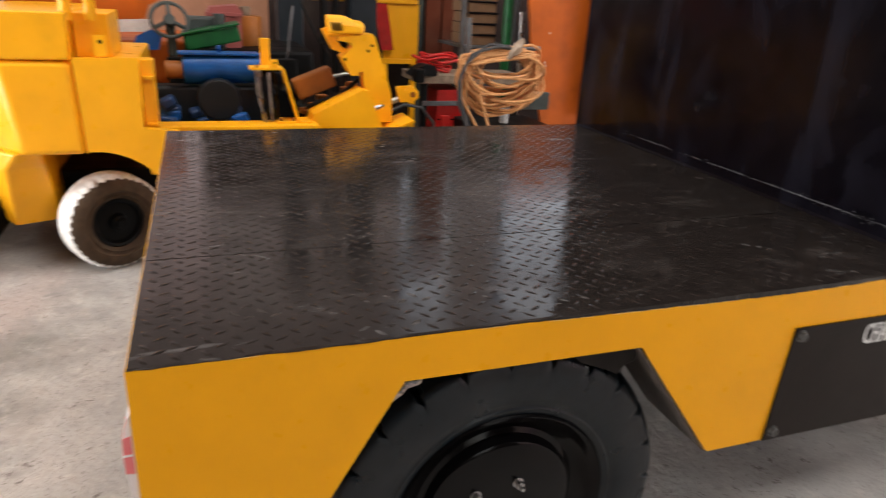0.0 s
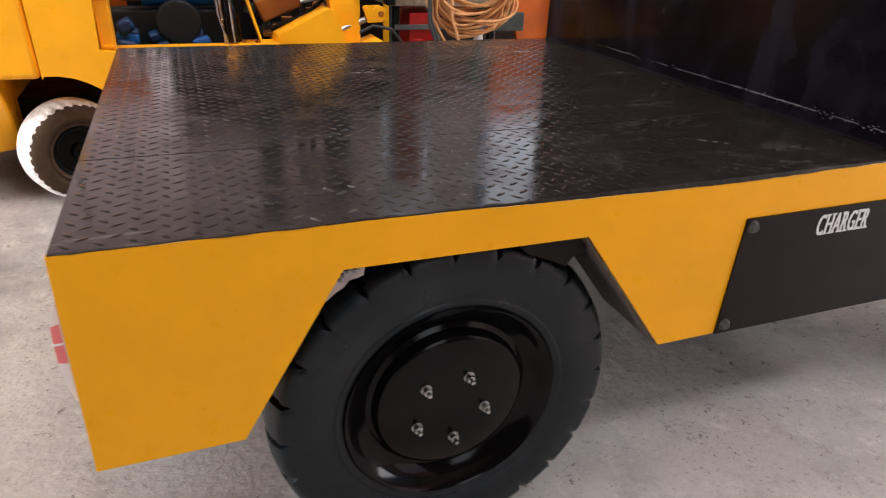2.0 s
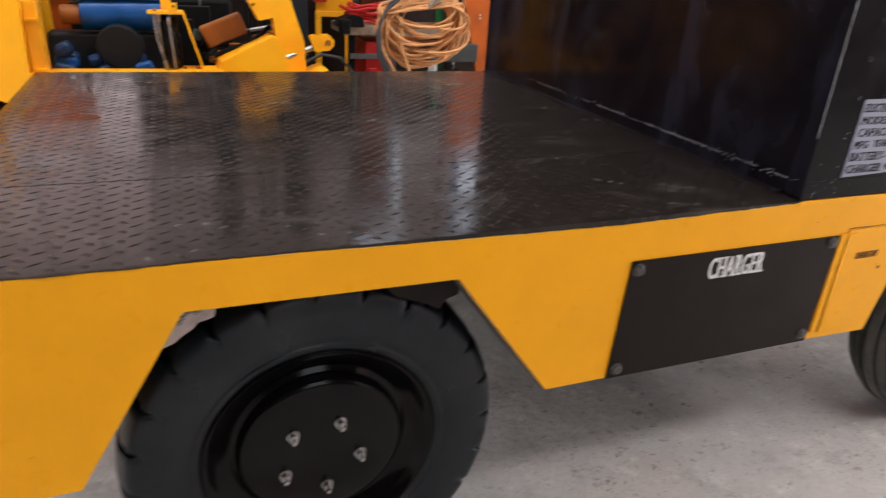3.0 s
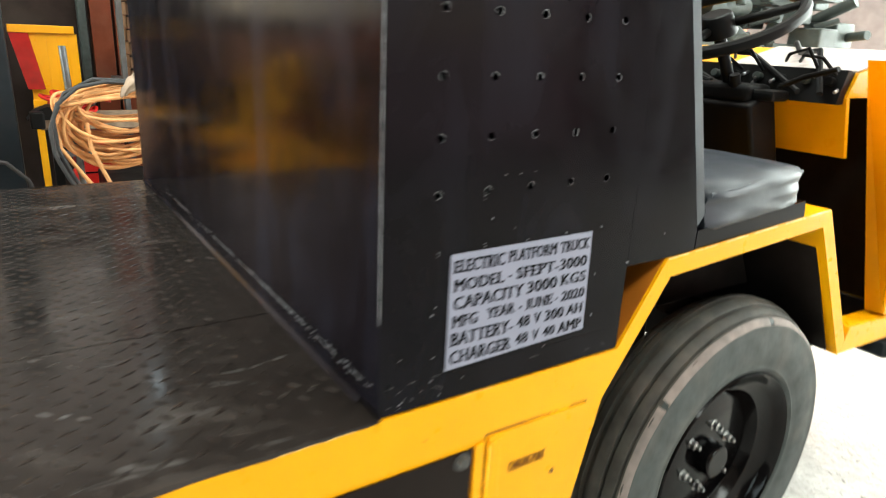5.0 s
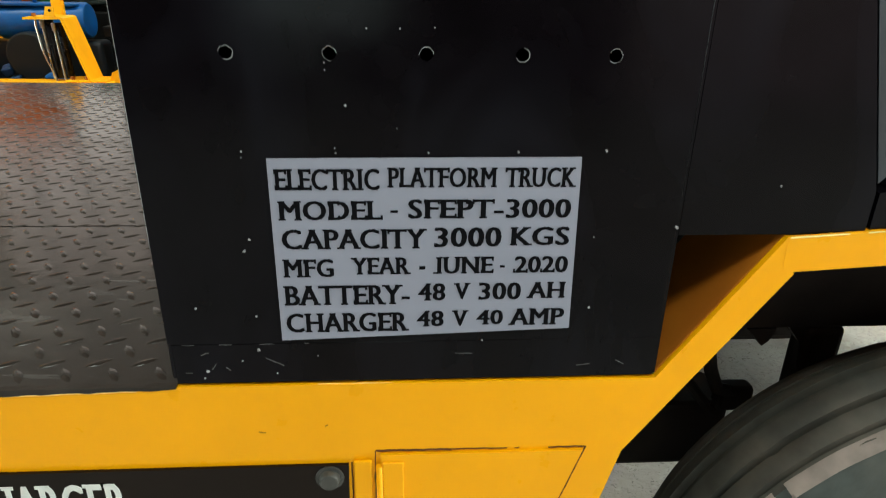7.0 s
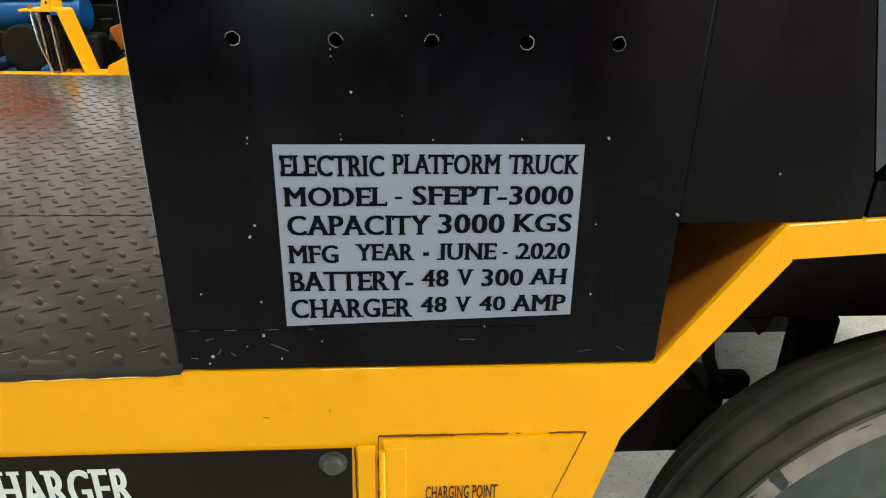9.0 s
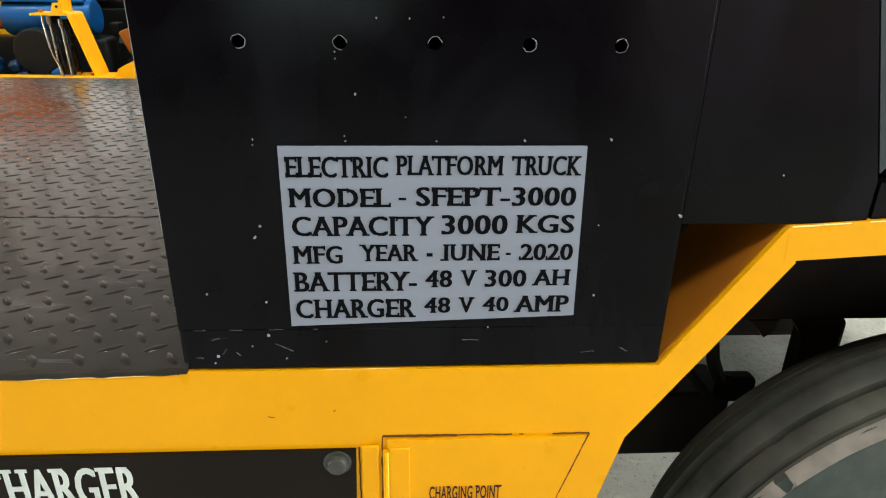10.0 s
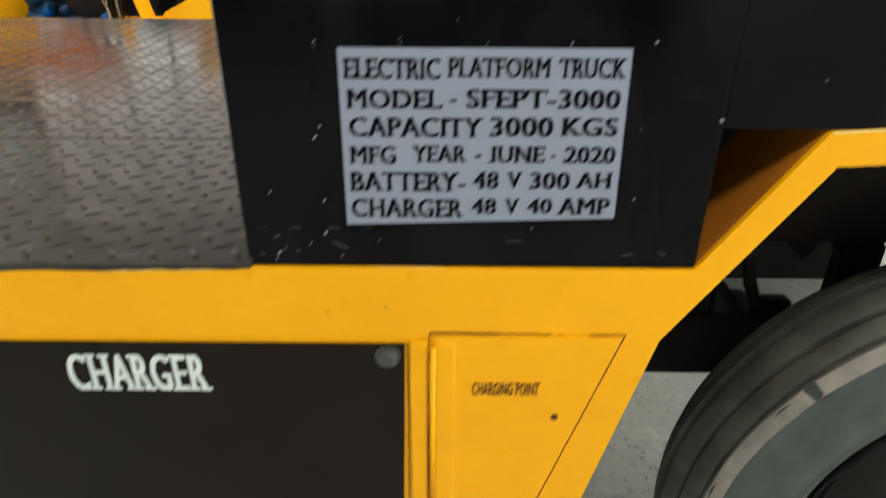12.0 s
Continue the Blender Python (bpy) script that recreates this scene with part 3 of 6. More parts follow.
while x < 1.5:
    run = edge_rng.uniform(0.05, 0.2)
    bm = sweep([(0.0005, x + run * q / 6, 0.7345 + edge_rng.uniform(-0.0005, 0.0005)) for q in range(7)], 0.0005, 5, bm=bm)
    x += run + edge_rng.uniform(0.01, 0.08)
tagged(part("worn_edge", bm, M_FILLER, truck, "bare pale worn paint edge"), kind="stuff")

# dull plates behind the arches
def arch_plate(a, c, y1, material, name):
    (xa, za), (xc, zc) = a, c
    n = Vector((zc - za, 0, xa - xc)).normalized() * 0.004
    pts = [(xa, za), (xc, zc), (xc + n.x, zc + n.z), (xa + n.x, za + n.z)]
    part(name, prism(pts, 0.0065, y1, 0.0), material, truck, smooth=False)


arch_plate((0.823, 0.655), (1.024, 0.391), 0.19, M_PRIMER, "arch_flange")
part("filler_plate", prism([(0.30, 0.655), (0.437, 0.655), (0.431, 0.618), (0.419, 0.614), (0.407, 0.612), (0.397, 0.600), (0.382, 0.591), (0.368, 0.579), (0.346, 0.572), (0.30, 0.570)], 0.050, 0.054, 0.0), M_FILLER, truck, "pale unpainted plate behind the arch corner", smooth=False)
burr = None
for k, (x, z) in enumerate(((0.392, 0.655), (0.398, 0.658), (0.404, 0.655), (0.410, 0.658), (0.386, 0.648), (0.381, 0.641))):
    burr = box(x - 0.003, 0.001, z - 0.003, x + 0.003, 0.010, z + 0.002, 0.001, bm=burr)
part("weld_burr", burr, M_WELD, truck, "rough pale weld at the arch corner")
# chassis below the deck
for y0 in (0.30, 1.17):
    part("chassis_rail", box(0.45, y0, 0.57, 1.98, y0 + 0.08, 0.70, 0.004), M_UNDER, truck)
part("cross_member", box(1.10, 0.02, 0.42, 1.16, W - 0.02, 0.70, 0.004), M_UNDER, truck)
part("battery_tray", box(1.17, 0.02, 0.40, 1.90, W - 0.02, 0.72, 0.004), M_UNDER, truck)
# unseen box added to keep gate light off the floor below
part("under_tray", box(1.45, 0.42, 0.12, 1.95, W - 0.06, 0.395, 0.01), M_UNDER, truck)
part("rear_axle", rod((0.587, 0.18, 0.32), (0.587, W - 0.18, 0.32), 0.05), M_UNDER, truck)
for ya, yb in ((0.13, 0.36), (W - 0.36, W - 0.13)):
    part("stub_axle", rod((2.413, ya, 0.360), (2.413, yb, 0.360), 0.045), M_UNDER, truck)
for yy in (0.14, W - 0.20):
    bm = None
    for k in range(4):
        bm = box(0.46 + 0.03 * k, yy, 0.50 + 0.012 * k, 0.84 - 0.03 * k, yy + 0.06, 0.510 + 0.012 * k, 0.002, bm=bm)
    part("leaf_spring", bm, M_UNDER, truck)
    part("spring_hanger", prism([(0.69, 0.66), (0.842, 0.66), (0.838, 0.612), (0.815, 0.605), (0.803, 0.588), (0.78, 0.60), (0.72, 0.625)], yy - 0.11 if yy < 1 else yy, yy - 0.09 if yy < 1 else yy + 0.02, 0.003), M_UNDER, truck)


# wheels
def rest(bm):
    """Flattens a loaded tyre where it stands on the floor."""
    for v in bm.verts:
        v.co.z = max(v.co.z, 0.0)
    return bm


def lug_tyre(c, R, y0, y1, rim, material, parent):
    """Industrial tyre: smooth hollow side, square shoulder cut by deep notches between wide blocks."""
    w = y1 - y0
    prof = [(rim, 0.10), (rim + 0.010, 0.045), (rim + 0.022, 0.026), (rim + 0.026, 0.034), (rim + 0.036, 0.020), (rim + 0.042, 0.006), (R * 0.79, 0.0), (R * 0.84, 0.004), (R * 0.875, 0.014),
            (R * 0.90, 0.020), (R * 0.925, 0.026), (R * 0.948, 0.045), (R * 0.962, 0.075), (R * 0.985, 0.15), (R, 0.26), (R, 0.42), (R * 0.985, 0.45), (R * 0.985, 0.55), (R, 0.58), (R, 0.74),
            (R * 0.985, 0.85), (R * 0.962, 0.925), (R * 0.92, 0.97), (R * 0.87, 0.99), (R * 0.80, 1.0), (rim + 0.035, 0.992), (rim, 0.90)]
    prof = [(r, y0 + o * w) for r, o in prof]
    n = 24
    deep = {8: 0.002, 9: 0.006, 10: 0.010, 11: 0.013, 12: 0.015, 13: 0.016, 14: 0.016, 15: 0.012, 18: 0.012, 19: 0.016, 20: 0.016, 21: 0.014, 22: 0.008}

    def wave(a, i):
        if i not in deep:
            return 0.0
        ph = (a / (2 * math.pi) * n + (0.5 if i > 16 else 0.0) - 0.018 * abs(i - 16)) % 1.0
        if ph < 0.12:
            return -1.25 * deep[i]
        edge = min(ph - 0.12, 1.0 - ph)
        return -0.0025 * max(0.0, 1 - edge / 0.06) if 9 < i < 22 else 0.0
    return part("tyre", rest(lathe(prof, n * 14, c, wave)), material, parent, "black lug-tread rubber tyre", angle=30)


def rib_tyre(c, R, y0, y1, rim, material, parent, label):
    """Ribbed steering tyre: ribs with deep grooves between them, nicked along their edges, and a narrow worn shoulder."""
    w = y1 - y0
    half = [(rim, 0.12), (rim + 0.012, 0.05), (rim + 0.020, 0.024), (rim + 0.026, 0.030), (rim + 0.036, 0.008), (R * 0.76, 0.0), (R * 0.84, 0.008), (R * 0.880, 0.018), (R * 0.892, 0.016), (R * 0.905, 0.030),
            (R * 0.925, 0.065), (R * 0.934, 0.115), (R * 0.922, 0.122), (R * 0.925, 0.138), (R * 0.945, 0.145), (R * 0.962, 0.20), (R * 0.970, 0.265), (R * 0.945, 0.272), (R * 0.945, 0.300), (R * 0.980, 0.308),
            (R * 0.994, 0.36), (R, 0.445), (R * 0.970, 0.452)]
    prof = half + [(r, 1.0 - o) for r, o in reversed(half)]
    nicks = {14: 0.5, 15: 0.9, 16: 0.9, 19: 0.5, 20: 0.9, 21: 0.9, 24: 0.9, 25: 0.9, 26: 0.5}

    def wave(a, i):
        f = (a / (2 * math.pi) * (17 + i // 7) + 0.31 * (i // 5)) % 1
        return -0.003 * nicks[i] if i in nicks and f < 0.03 else 0.0
    part("worn_rib", rest(lathe([(R * 0.896, y0 + 0.014 * w), (R * 0.908, y0 + 0.026 * w), (R * 0.925, y0 + 0.060 * w), (R * 0.932, y0 + 0.092 * w), (R * 0.922, y0 + 0.100 * w)], 240, c,
                                lambda a, i: -0.008 if 0 < i < 4 and (a / (2 * math.pi) * 7 + 0.4 + 0.13 * math.sin(5 * a)) % 1 < 0.035 else 0.0007 * math.sin(23 * a) * math.sin(7 * a))), M_TREADTAN, parent, "worn tan shoulder rib")
    prof = [(r, y0 + o * w) for r, o in prof]
    far = len(prof) - 11
    part("tread", rest(lathe(prof[10:far + 1], 220, c, lambda a, i: wave(a, i + 10))), M_TREADDIRT, parent, "brown dusty ribbed tread", angle=30)
    part("far_side", rest(lathe(prof[far:], 96, c)), material, parent)
    return part("tyre", rest(lathe(prof[:11], 120, c)), material, parent, label, angle=30)


def wheel(c, R, y0, y1, rim, nuts, first, front, deep):
    """Disc wheel; y0 is the outer side."""
    d = 1 if y1 > y0 else -1
    nz = c[2] if front else c[2] - 0.010
    hub = part("wheel", lathe([(0.0, y0 + d * (0.014 + deep)), (0.055, y0 + d * (0.0135 + deep)), (0.138, y0 + d * (0.016 + deep)), (0.146, y0 + d * (0.020 + deep)), (0.150, y0 + d * (0.028 + deep)),
                               (0.154, y0 + d * (0.038 + 0.5 * deep)), (0.164, y0 + d * 0.042), (0.176, y0 + d * 0.038), (rim - 0.018, y0 + d * 0.028),
                               (rim - 0.010, y0 + d * 0.022), (rim - 0.004, y0 + d * 0.010), (rim + 0.006, y0 + d * 0.004), (rim + 0.010, y0 + d * 0.012),
                               (rim + 0.004, y0 + d * 0.030), (rim, y1 - d * 0.02), (0.0, y1 - d * 0.02)], 64, c), M_RIM, truck, "gloss black steel rim")
    if front:
        rib_tyre(c, R, y0, y1, rim, M_RUBBER_OLD, hub, "dusty grey ribbed rubber tyre")
    else:
        lug_tyre(c, R, y0, y1, rim, M_RUBBER, hub)
    for k in range(nuts):
        a = radians(first + 360 / nuts * k)
        p = Vector((c[0] - (0.0 if front else 0.004) + 0.0735 * math.cos(a), 0, nz + 0.0735 * math.sin(a)))
        p.y = y0 + d * (0.016 + deep)
        q, q2 = p.copy(), p.copy()
        q.y -= d * 0.014
        q2.y -= d * 0.024
        bm = rod(p, q, 0.0088, 6, b=0.001)
        bm = rod(q, q2, 0.0042, 10, bm=bm)
        bm = rod(p + Vector((0, d * 0.004, 0)), p - Vector((0, d * 0.003, 0)), 0.0110, 16, bm=bm)
        part("wheel_nut", bm, M_STEEL, hub, "bright zinc wheel nut")
    if front:
        part("hub_cap", rod((c[0], y0 + d * (0.02 + deep), c[2]), (c[0], y0 + d * (deep - 0.02), c[2]), 0.042, 24, 0.036, b=0.004), M_RIM, hub)
    return hub


wheel((0.597, 0.0, 0.319), 0.344, 0.026, 0.225, 0.205, 5, 61, False, 0.0)
wheel((0.597, 0.0, 0.319), 0.344, W - 0.026, W - 0.215, 0.205, 5, 61, False, 0.0)
wheel((2.413, 0.0, 0.360), 0.362, 0.002, 0.147, 0.210, 6, 20, True, 0.045)
wheel((2.413, 0.0, 0.360), 0.362, W - 0.002, W - 0.147, 0.210, 6, 20, True, 0.045)

# tail lamp on the rear edge
LAMP = [(-0.0018, 0.500), (-0.0065, 0.508), (-0.0120, 0.535), (-0.0150, 0.570), (-0.0155, 0.600), (-0.0130, 0.636), (-0.0075, 0.660), (-0.0018, 0.670)]
lamp = part("tail_lamp", prism(LAMP, 0.003, 0.060, 0.002), M_LENSWHITE, truck, "white and red plastic tail lamp")
part("red_lens", prism([(-0.004, 0.572), (-0.0160, 0.574), (-0.0163, 0.600), (-0.0146, 0.632), (-0.004, 0.636)], 0.0022, 0.058, 0.002), M_LENSRED, lamp, "red plastic lens")
part("lens_rib", box(-0.0172, 0.0015, 0.602, -0.004, 0.0585, 0.606, 0.001), M_LENSWHITE, lamp)

# charger cover with its bolts and word
cover = part("charger_cover", prism([(1.178, 0.650), (1.166, 0.389), (1.716, 0.386), (1.722, 0.650)], -0.004, -0.0005, 0.001), M_PANEL, truck,
             "dark olive-black steel cover", smooth=False)
for x, z in ((1.194, 0.632), (1.186, 0.410), (1.704, 0.636), (1.697, 0.408)):
    bm = rod((x, -0.004, z), (x, -0.0055, z), 0.0135, 20)
    bm = rod((x, -0.005, z), (x, -0.0125, z), 0.0105, 18, 0.009, bm=bm, b=0.0015)
    part("cover_bolt", bm, M_BOLT, cover, "dull grey round-head bolt")
lettering("CHARGER", 1.369, 1.514, 0.590, 0.636, -0.0042, M_WHITE, cover, heavy=0.036)

# charging point door
door = part("charging_door", prism([(1.752, 0.660), (1.748, 0.402), (1.862, 0.400), (1.944, 0.660)], -0.0035, -0.0005, 0.0012), M_YELLOW, truck, smooth=False)
part("hinge", box(1.7265, -0.0045, 0.405, 1.744, -0.0005, 0.654, 0.002), M_YELLOW, door)
part("hinge_knuckle", rod((1.7505, -0.004, 0.407), (1.7505, -0.004, 0.648), 0.0032, 10), M_YELLOW, door)
seam_rng = random.Random(6)
SEAMS = (((1.7475, 0.6630), (1.9470, 0.6620), ((0.0, 0.36, 0.0015), (0.36, 0.62, 0.0009), (0.66, 0.68, 0.0007), (0.82, 1.0, 0.0010))),
         ((1.9470, 0.6620), (1.8648, 0.399), ((0.0, 0.28, 0.0011), (0.28, 0.32, 0.0006), (0.32, 1.0, 0.0008))),
         ((1.7470, 0.6630), (1.7458, 0.402), ((0.0, 0.10, 0.0007), (0.10, 1.0, 0.0013))),
         ((1.7250, 0.6500), (1.7235, 0.402), ((0.0, 1.0, 0.0009),)))
for a, c, runs in SEAMS:
    for f0, f1, r in runs:
        n = max(3, int(40 * (f1 - f0)))
        pts = []
        for q in range(n + 1):
            f = f0 + (f1 - f0) * q / n
            pts.append((a[0] + (c[0] - a[0]) * f + seam_rng.uniform(-0.0004, 0.0004), -0.0003, a[1] + (c[1] - a[1]) * f + seam_rng.uniform(-0.0004, 0.0004)))
        part("door_seam", sweep(pts, 0.75 * r, 6), M_SEAM, door, "dark uneven joint line")
part("door_stiffener", box(1.7535, -0.0056, 0.405, 1.7735, -0.003, 0.652, 0.0018, 3), M_YELLOW, door, "raised flat bar on the door")
lettering("CHARGING POINT", 1.7925, 1.8635, 0.586, 0.6025, -0.0037, M_INKRED, door, heavy=0.018)
part("keyhole", rod((1.883, -0.0035, 0.556), (1.883, -0.0045, 0.556), 0.004, 12), M_INKRED, door)

# black battery box behind the deck, with drilled air holes
def drilled(x0, z0, x1, z1, xs, zs, r, y, thick):
    """A sheet that faces -y with a grid of round holes through it."""
    bm = bmesh.new()
    px = [x0] + [(a + c) / 2 for a, c in zip(xs, xs[1:])] + [x1]
    px[1:1], px[-1:-1] = [xs[0] - (xs[1] - xs[0]) / 2], [xs[-1] + (xs[1] - xs[0]) / 2]
    pz = [z0, zs[0] - (zs[1] - zs[0]) / 2] + [(a + c) / 2 for a, c in zip(zs, zs[1:])] + [zs[-1] + (zs[1] - zs[0]) / 2, z1]
    cache = {}

    def vert(x, yy, z):
        key = (round(x, 5), round(yy, 5), round(z, 5))
        if key not in cache:
            cache[key] = bm.verts.new((x, yy, z))
        return cache[key]
    for i in range(len(px) - 1):
        for j in range(len(pz) - 1):
            a, c, d, e = px[i], px[i + 1], pz[j], pz[j + 1]
            hole = [(x, z) for x in xs for z in zs if a < x < c and d < z < e]
            if not hole:
                bm.faces.new((vert(a, y, d), vert(c, y, d), vert(c, y, e), vert(a, y, e)))
                continue
            hx, hz = hole[0]
            n = 24
            rim, sq = [], []
            for k in range(n):
                t = 2 * math.pi * k / n
                ct, st = math.cos(t), math.sin(t)
                rim.append((hx + r * ct, hz + r * st))
                f = 1 / max(abs(ct), abs(st))
                ex = c if ct > 0 else a
                ez = e if st > 0 else d
                sq.append((hx + abs(ex - hx) * ct * f, hz + abs(ez - hz) * st * f))
            for k in range(n):
                m = (k + 1) % n
                bm.faces.new((vert(sq[k][0], y, sq[k][1]), vert(sq[m][0], y, sq[m][1]), vert(rim[m][0], y, rim[m][1]), vert(rim[k][0], y, rim[k][1])))
                bm.faces.new((vert(rim[k][0], y, rim[k][1]), vert(rim[m][0], y, rim[m][1]), vert(rim[m][0], y + thick, rim[m][1]), vert(rim[k][0], y + thick, rim[k][1])))
    return bm


ZT = 1.80
HX = (1.6495, 1.723, 1.793, 1.8635, 1.933)
HZ = (1.0225, 1.0895, 1.160, 1.233)
bbox = part("battery_box", drilled(XB + 0.0005, 0.781, XE - 0.003, ZT, HX, HZ, 0.0049, 0.001, 0.004), M_BLACK, truck, "gloss black painted steel box", smooth=False)
part("lower_strip", box(XB + 0.0035, 0.0016, 0.7408, XE - 0.003, 0.012, 0.7804, 0.0006), M_BLACK, bbox)
part("back_sheet", box(XB, 0.0015, 0.746, XB + 0.004, W, ZT, 0.0018, 3), M_BLACK, bbox, "gloss black sheet behind the deck")
part("cab_side_sheet", box(XE - 0.004, 0.003, 0.742, XE, W, ZT, 0.0), M_BLACK, bbox)
part("top_sheet", box(XB, 0.0, ZT, XE, W, ZT + 0.004, 0.001), M_BLACK, bbox)
part("far_sheet", box(XB, W, 0.742, XE, W + 0.004, ZT, 0.001), M_BLACK, bbox)
part("floor_sheet", box(XB + 0.006, 0.014, 0.742, XE - 0.006, W, 0.746, 0.0), M_BLACK, bbox)
part("foot_angle", prism([(XB - 0.006, 0.7405), (XB - 0.0005, 0.7405), (XB - 0.0005, 0.7475)], 0.05, W, 0.001), M_BLACK, bbox, "welded black angle along the deck")
rng = random.Random(4)
bm = None
for k in range(64):
    y = rng.uniform(0.03, 1.2) if k % 3 else rng.uniform(0.35, 0.8)
    run = rng.uniform(0.004, 0.045)
    zz = 0.7762 + rng.uniform(-0.0005, 0.0005)
    pts = [(XB - 0.0003 - rng.uniform(0, 0.0004), y + run * q / 4, zz + rng.uniform(-0.0005, 0.0005)) for q in range(5)]
    bm = sweep(pts, rng.uniform(0.0004, 0.0011), 5, bm=bm)
for k in range(110):
    y = rng.uniform(0.01, 1.25) if k % 2 else rng.uniform(0.02, 0.5)
    zz = 0.7762 + rng.gauss(0.0, 0.0045)
    h = rng.uniform(0.0004, 0.0013)
    bm = box(XB - 0.0009, y - h * rng.uniform(0.6, 2.4), zz - h, XB + 0.0002, y + h * rng.uniform(0.6, 2.4), zz + h, 0.0, bm=bm)
tagged(part("weld_bead", bm, M_CHIP, bbox, "flaked pale weld along the box foot"), kind="stuff")

# worn bare rims of the air holes and scuffs low on the box
bm = None
for x in HX:
    for z in HZ:
        a0, turns = rng.uniform(0, 6.28), rng.choice((0.35, 0.5, 0.65, 0.8))
        pts = []
        for q in range(15):
            a = a0 + turns * 2 * math.pi * q / 14
            rr = 0.0051 + rng.uniform(-0.0004, 0.0004)
            pts.append((x + rr * math.cos(a), 0.0008, z + rr * math.sin(a)))
        bm = sweep(pts, rng.uniform(0.0002, 0.0004), 5, bm=bm)
tagged(part("worn_hole_rims", bm, M_SCUFF, bbox, "bare worn metal round the drilled holes"), kind="stuff")
bm = None
for x, z, dx, dz in ((1.655, 0.7655, 0.012, -0.006), (1.660, 0.763, 0.010, -0.005), (1.600, 0.770, 0.007, 0.002), (1.62, 0.757, 0.004, -0.003), (1.585, 0.752, 0.006, 0.0),
                     (1.82, 0.768, 0.015, -0.001), (1.93, 0.752, 0.012, 0.002), (1.965, 0.757, 0.008, -0.004), (1.608, 0.7555, 0.004, 0.005)):
    bm = sweep([(x + dx * q / 4, 0.0016, z + dz * q / 4 + rng.uniform(-0.0005, 0.0005)) for q in range(5)], 0.0004, 5, bm=bm)
tagged(part("scuff_marks", bm, M_CHIP, bbox, "pale scratches in the black paint"), kind="stuff")

# lapped joint of the lower strip, with a broken pale line for its sheen
bm, x = None, XB + 0.012
while x < 1.72:
    run = rng.uniform(0.004, 0.022)
    bm = sweep([(x + run * q / 4, 0.0012, 0.7802 + rng.uniform(-0.0003, 0.0003)) for q in range(5)], rng.uniform(0.0002, 0.0004), 5, bm=bm)
    x += run + rng.uniform(0.01, 0.05)
tagged(part("rubbed_joint", bm, M_CHIP, bbox, "pale joint line for the sheen on its ridge"), kind="stuff")

# thin lines along the upright corners of the box
for name, xc, yc, z0, rr in (("rear_corner_wear", XB + 0.0004, 0.0018, 0.87, 0.0008), ("cab_corner_wear", XE - 0.0032, 0.0013, 0.80, 0.0005)):
    bm = sweep([(xc, yc, z0 + (ZT - 0.002 - z0) * q / 24) for q in range(25)], rr, 6)
    part(name, bm, M_SCUFF if rr > 0.0006 else M_SHOCK, bbox, "thin line along the corner")

# data plate
plate = part("data_plate", prism([(1.6715, 0.945), (1.671, 0.785), (1.9185, 0.793), (1.915, 0.946)], -0.0012, 0.0007, 0.0), M_PLATE, bbox,
             "grey data plate with black serif lettering", smooth=False)
WORDS = (('ELECTRIC', 1.677, 1.757, 0.92, 0.937),
         ('PLATFORM', 1.764, 1.848, 0.922, 0.938),
         ('TRUCK', 1.856, 1.911, 0.922, 0.938),
         ('MODEL', 1.678, 1.758, 0.895, 0.911),
         ('-', 1.765, 1.771, 0.901, 0.903),
         ('SFEPT-3000', 1.779, 1.91, 0.896, 0.912),
         ('CAPACITY', 1.678, 1.793, 0.87, 0.887),
         ('3000', 1.8, 1.855, 0.871, 0.888),
         ('KGS', 1.863, 1.911, 0.872, 0.888),
         ('MFG', 1.678, 1.718, 0.845, 0.861),
         ('YEAR', 1.733, 1.78, 0.847, 0.862),
         ('-', 1.788, 1.793, 0.851, 0.854),
         ('JUNE', 1.8, 1.849, 0.847, 0.862),
         ('-', 1.855, 1.859, 0.852, 0.854),
         ('2020', 1.867, 1.912, 0.847, 0.862),
         ('BATTERY-', 1.677, 1.78, 0.819, 0.837),
         ('48', 1.787, 1.81, 0.822, 0.838),
         ('V', 1.818, 1.83, 0.823, 0.838),
         ('300', 1.838, 1.874, 0.822, 0.838),
         ('AH', 1.88, 1.911, 0.823, 0.838),
         ('CHARGER', 1.676, 1.778, 0.793, 0.811),
         ('48', 1.786, 1.809, 0.797, 0.812),
         ('V', 1.817, 1.829, 0.797, 0.812),
         ('40', 1.837, 1.86, 0.798, 0.812),
         ('AMP', 1.866, 1.913, 0.797, 0.813))
for text, x0, x1, z0, z1 in WORDS:
    lettering(text, x0, x1, z0, z1, -0.0014, M_INK, plate, depth=0.0003, serif=text != "-")

# paint chips round the plate: ragged little flakes, most in pairs under one another
CHIPS = [(1.653, 0.950, 9), (1.6525, 0.9455, 6), (1.724, 0.949, 8), (1.7235, 0.953, 5), (1.795, 0.949, 8), (1.865, 0.950, 9), (1.934, 0.951, 13), (1.652, 0.878, 11), (1.647, 0.868, 15),
         (1.651, 0.808, 10), (1.650, 0.775, 14), (1.604, 0.754, 15), (1.601, 0.747, 8), (1.602, 0.816, 10), (1.733, 0.985, 10), (1.771, 0.968, 6), (1.750, 1.040, 7), (1.774, 1.040, 7), (1.799, 1.041, 6),
         (1.932, 0.878, 7), (1.935, 0.812, 11), (1.843, 0.781, 8), (2.083, 0.921, 9), (2.0005, 0.886, 16), (1.719, 1.016, 7), (1.719, 1.011, 5), (1.664, 0.751, 8), (1.70, 0.768, 6), (1.635, 0.764, 6)]
chip_rng = random.Random(31)
bm = None
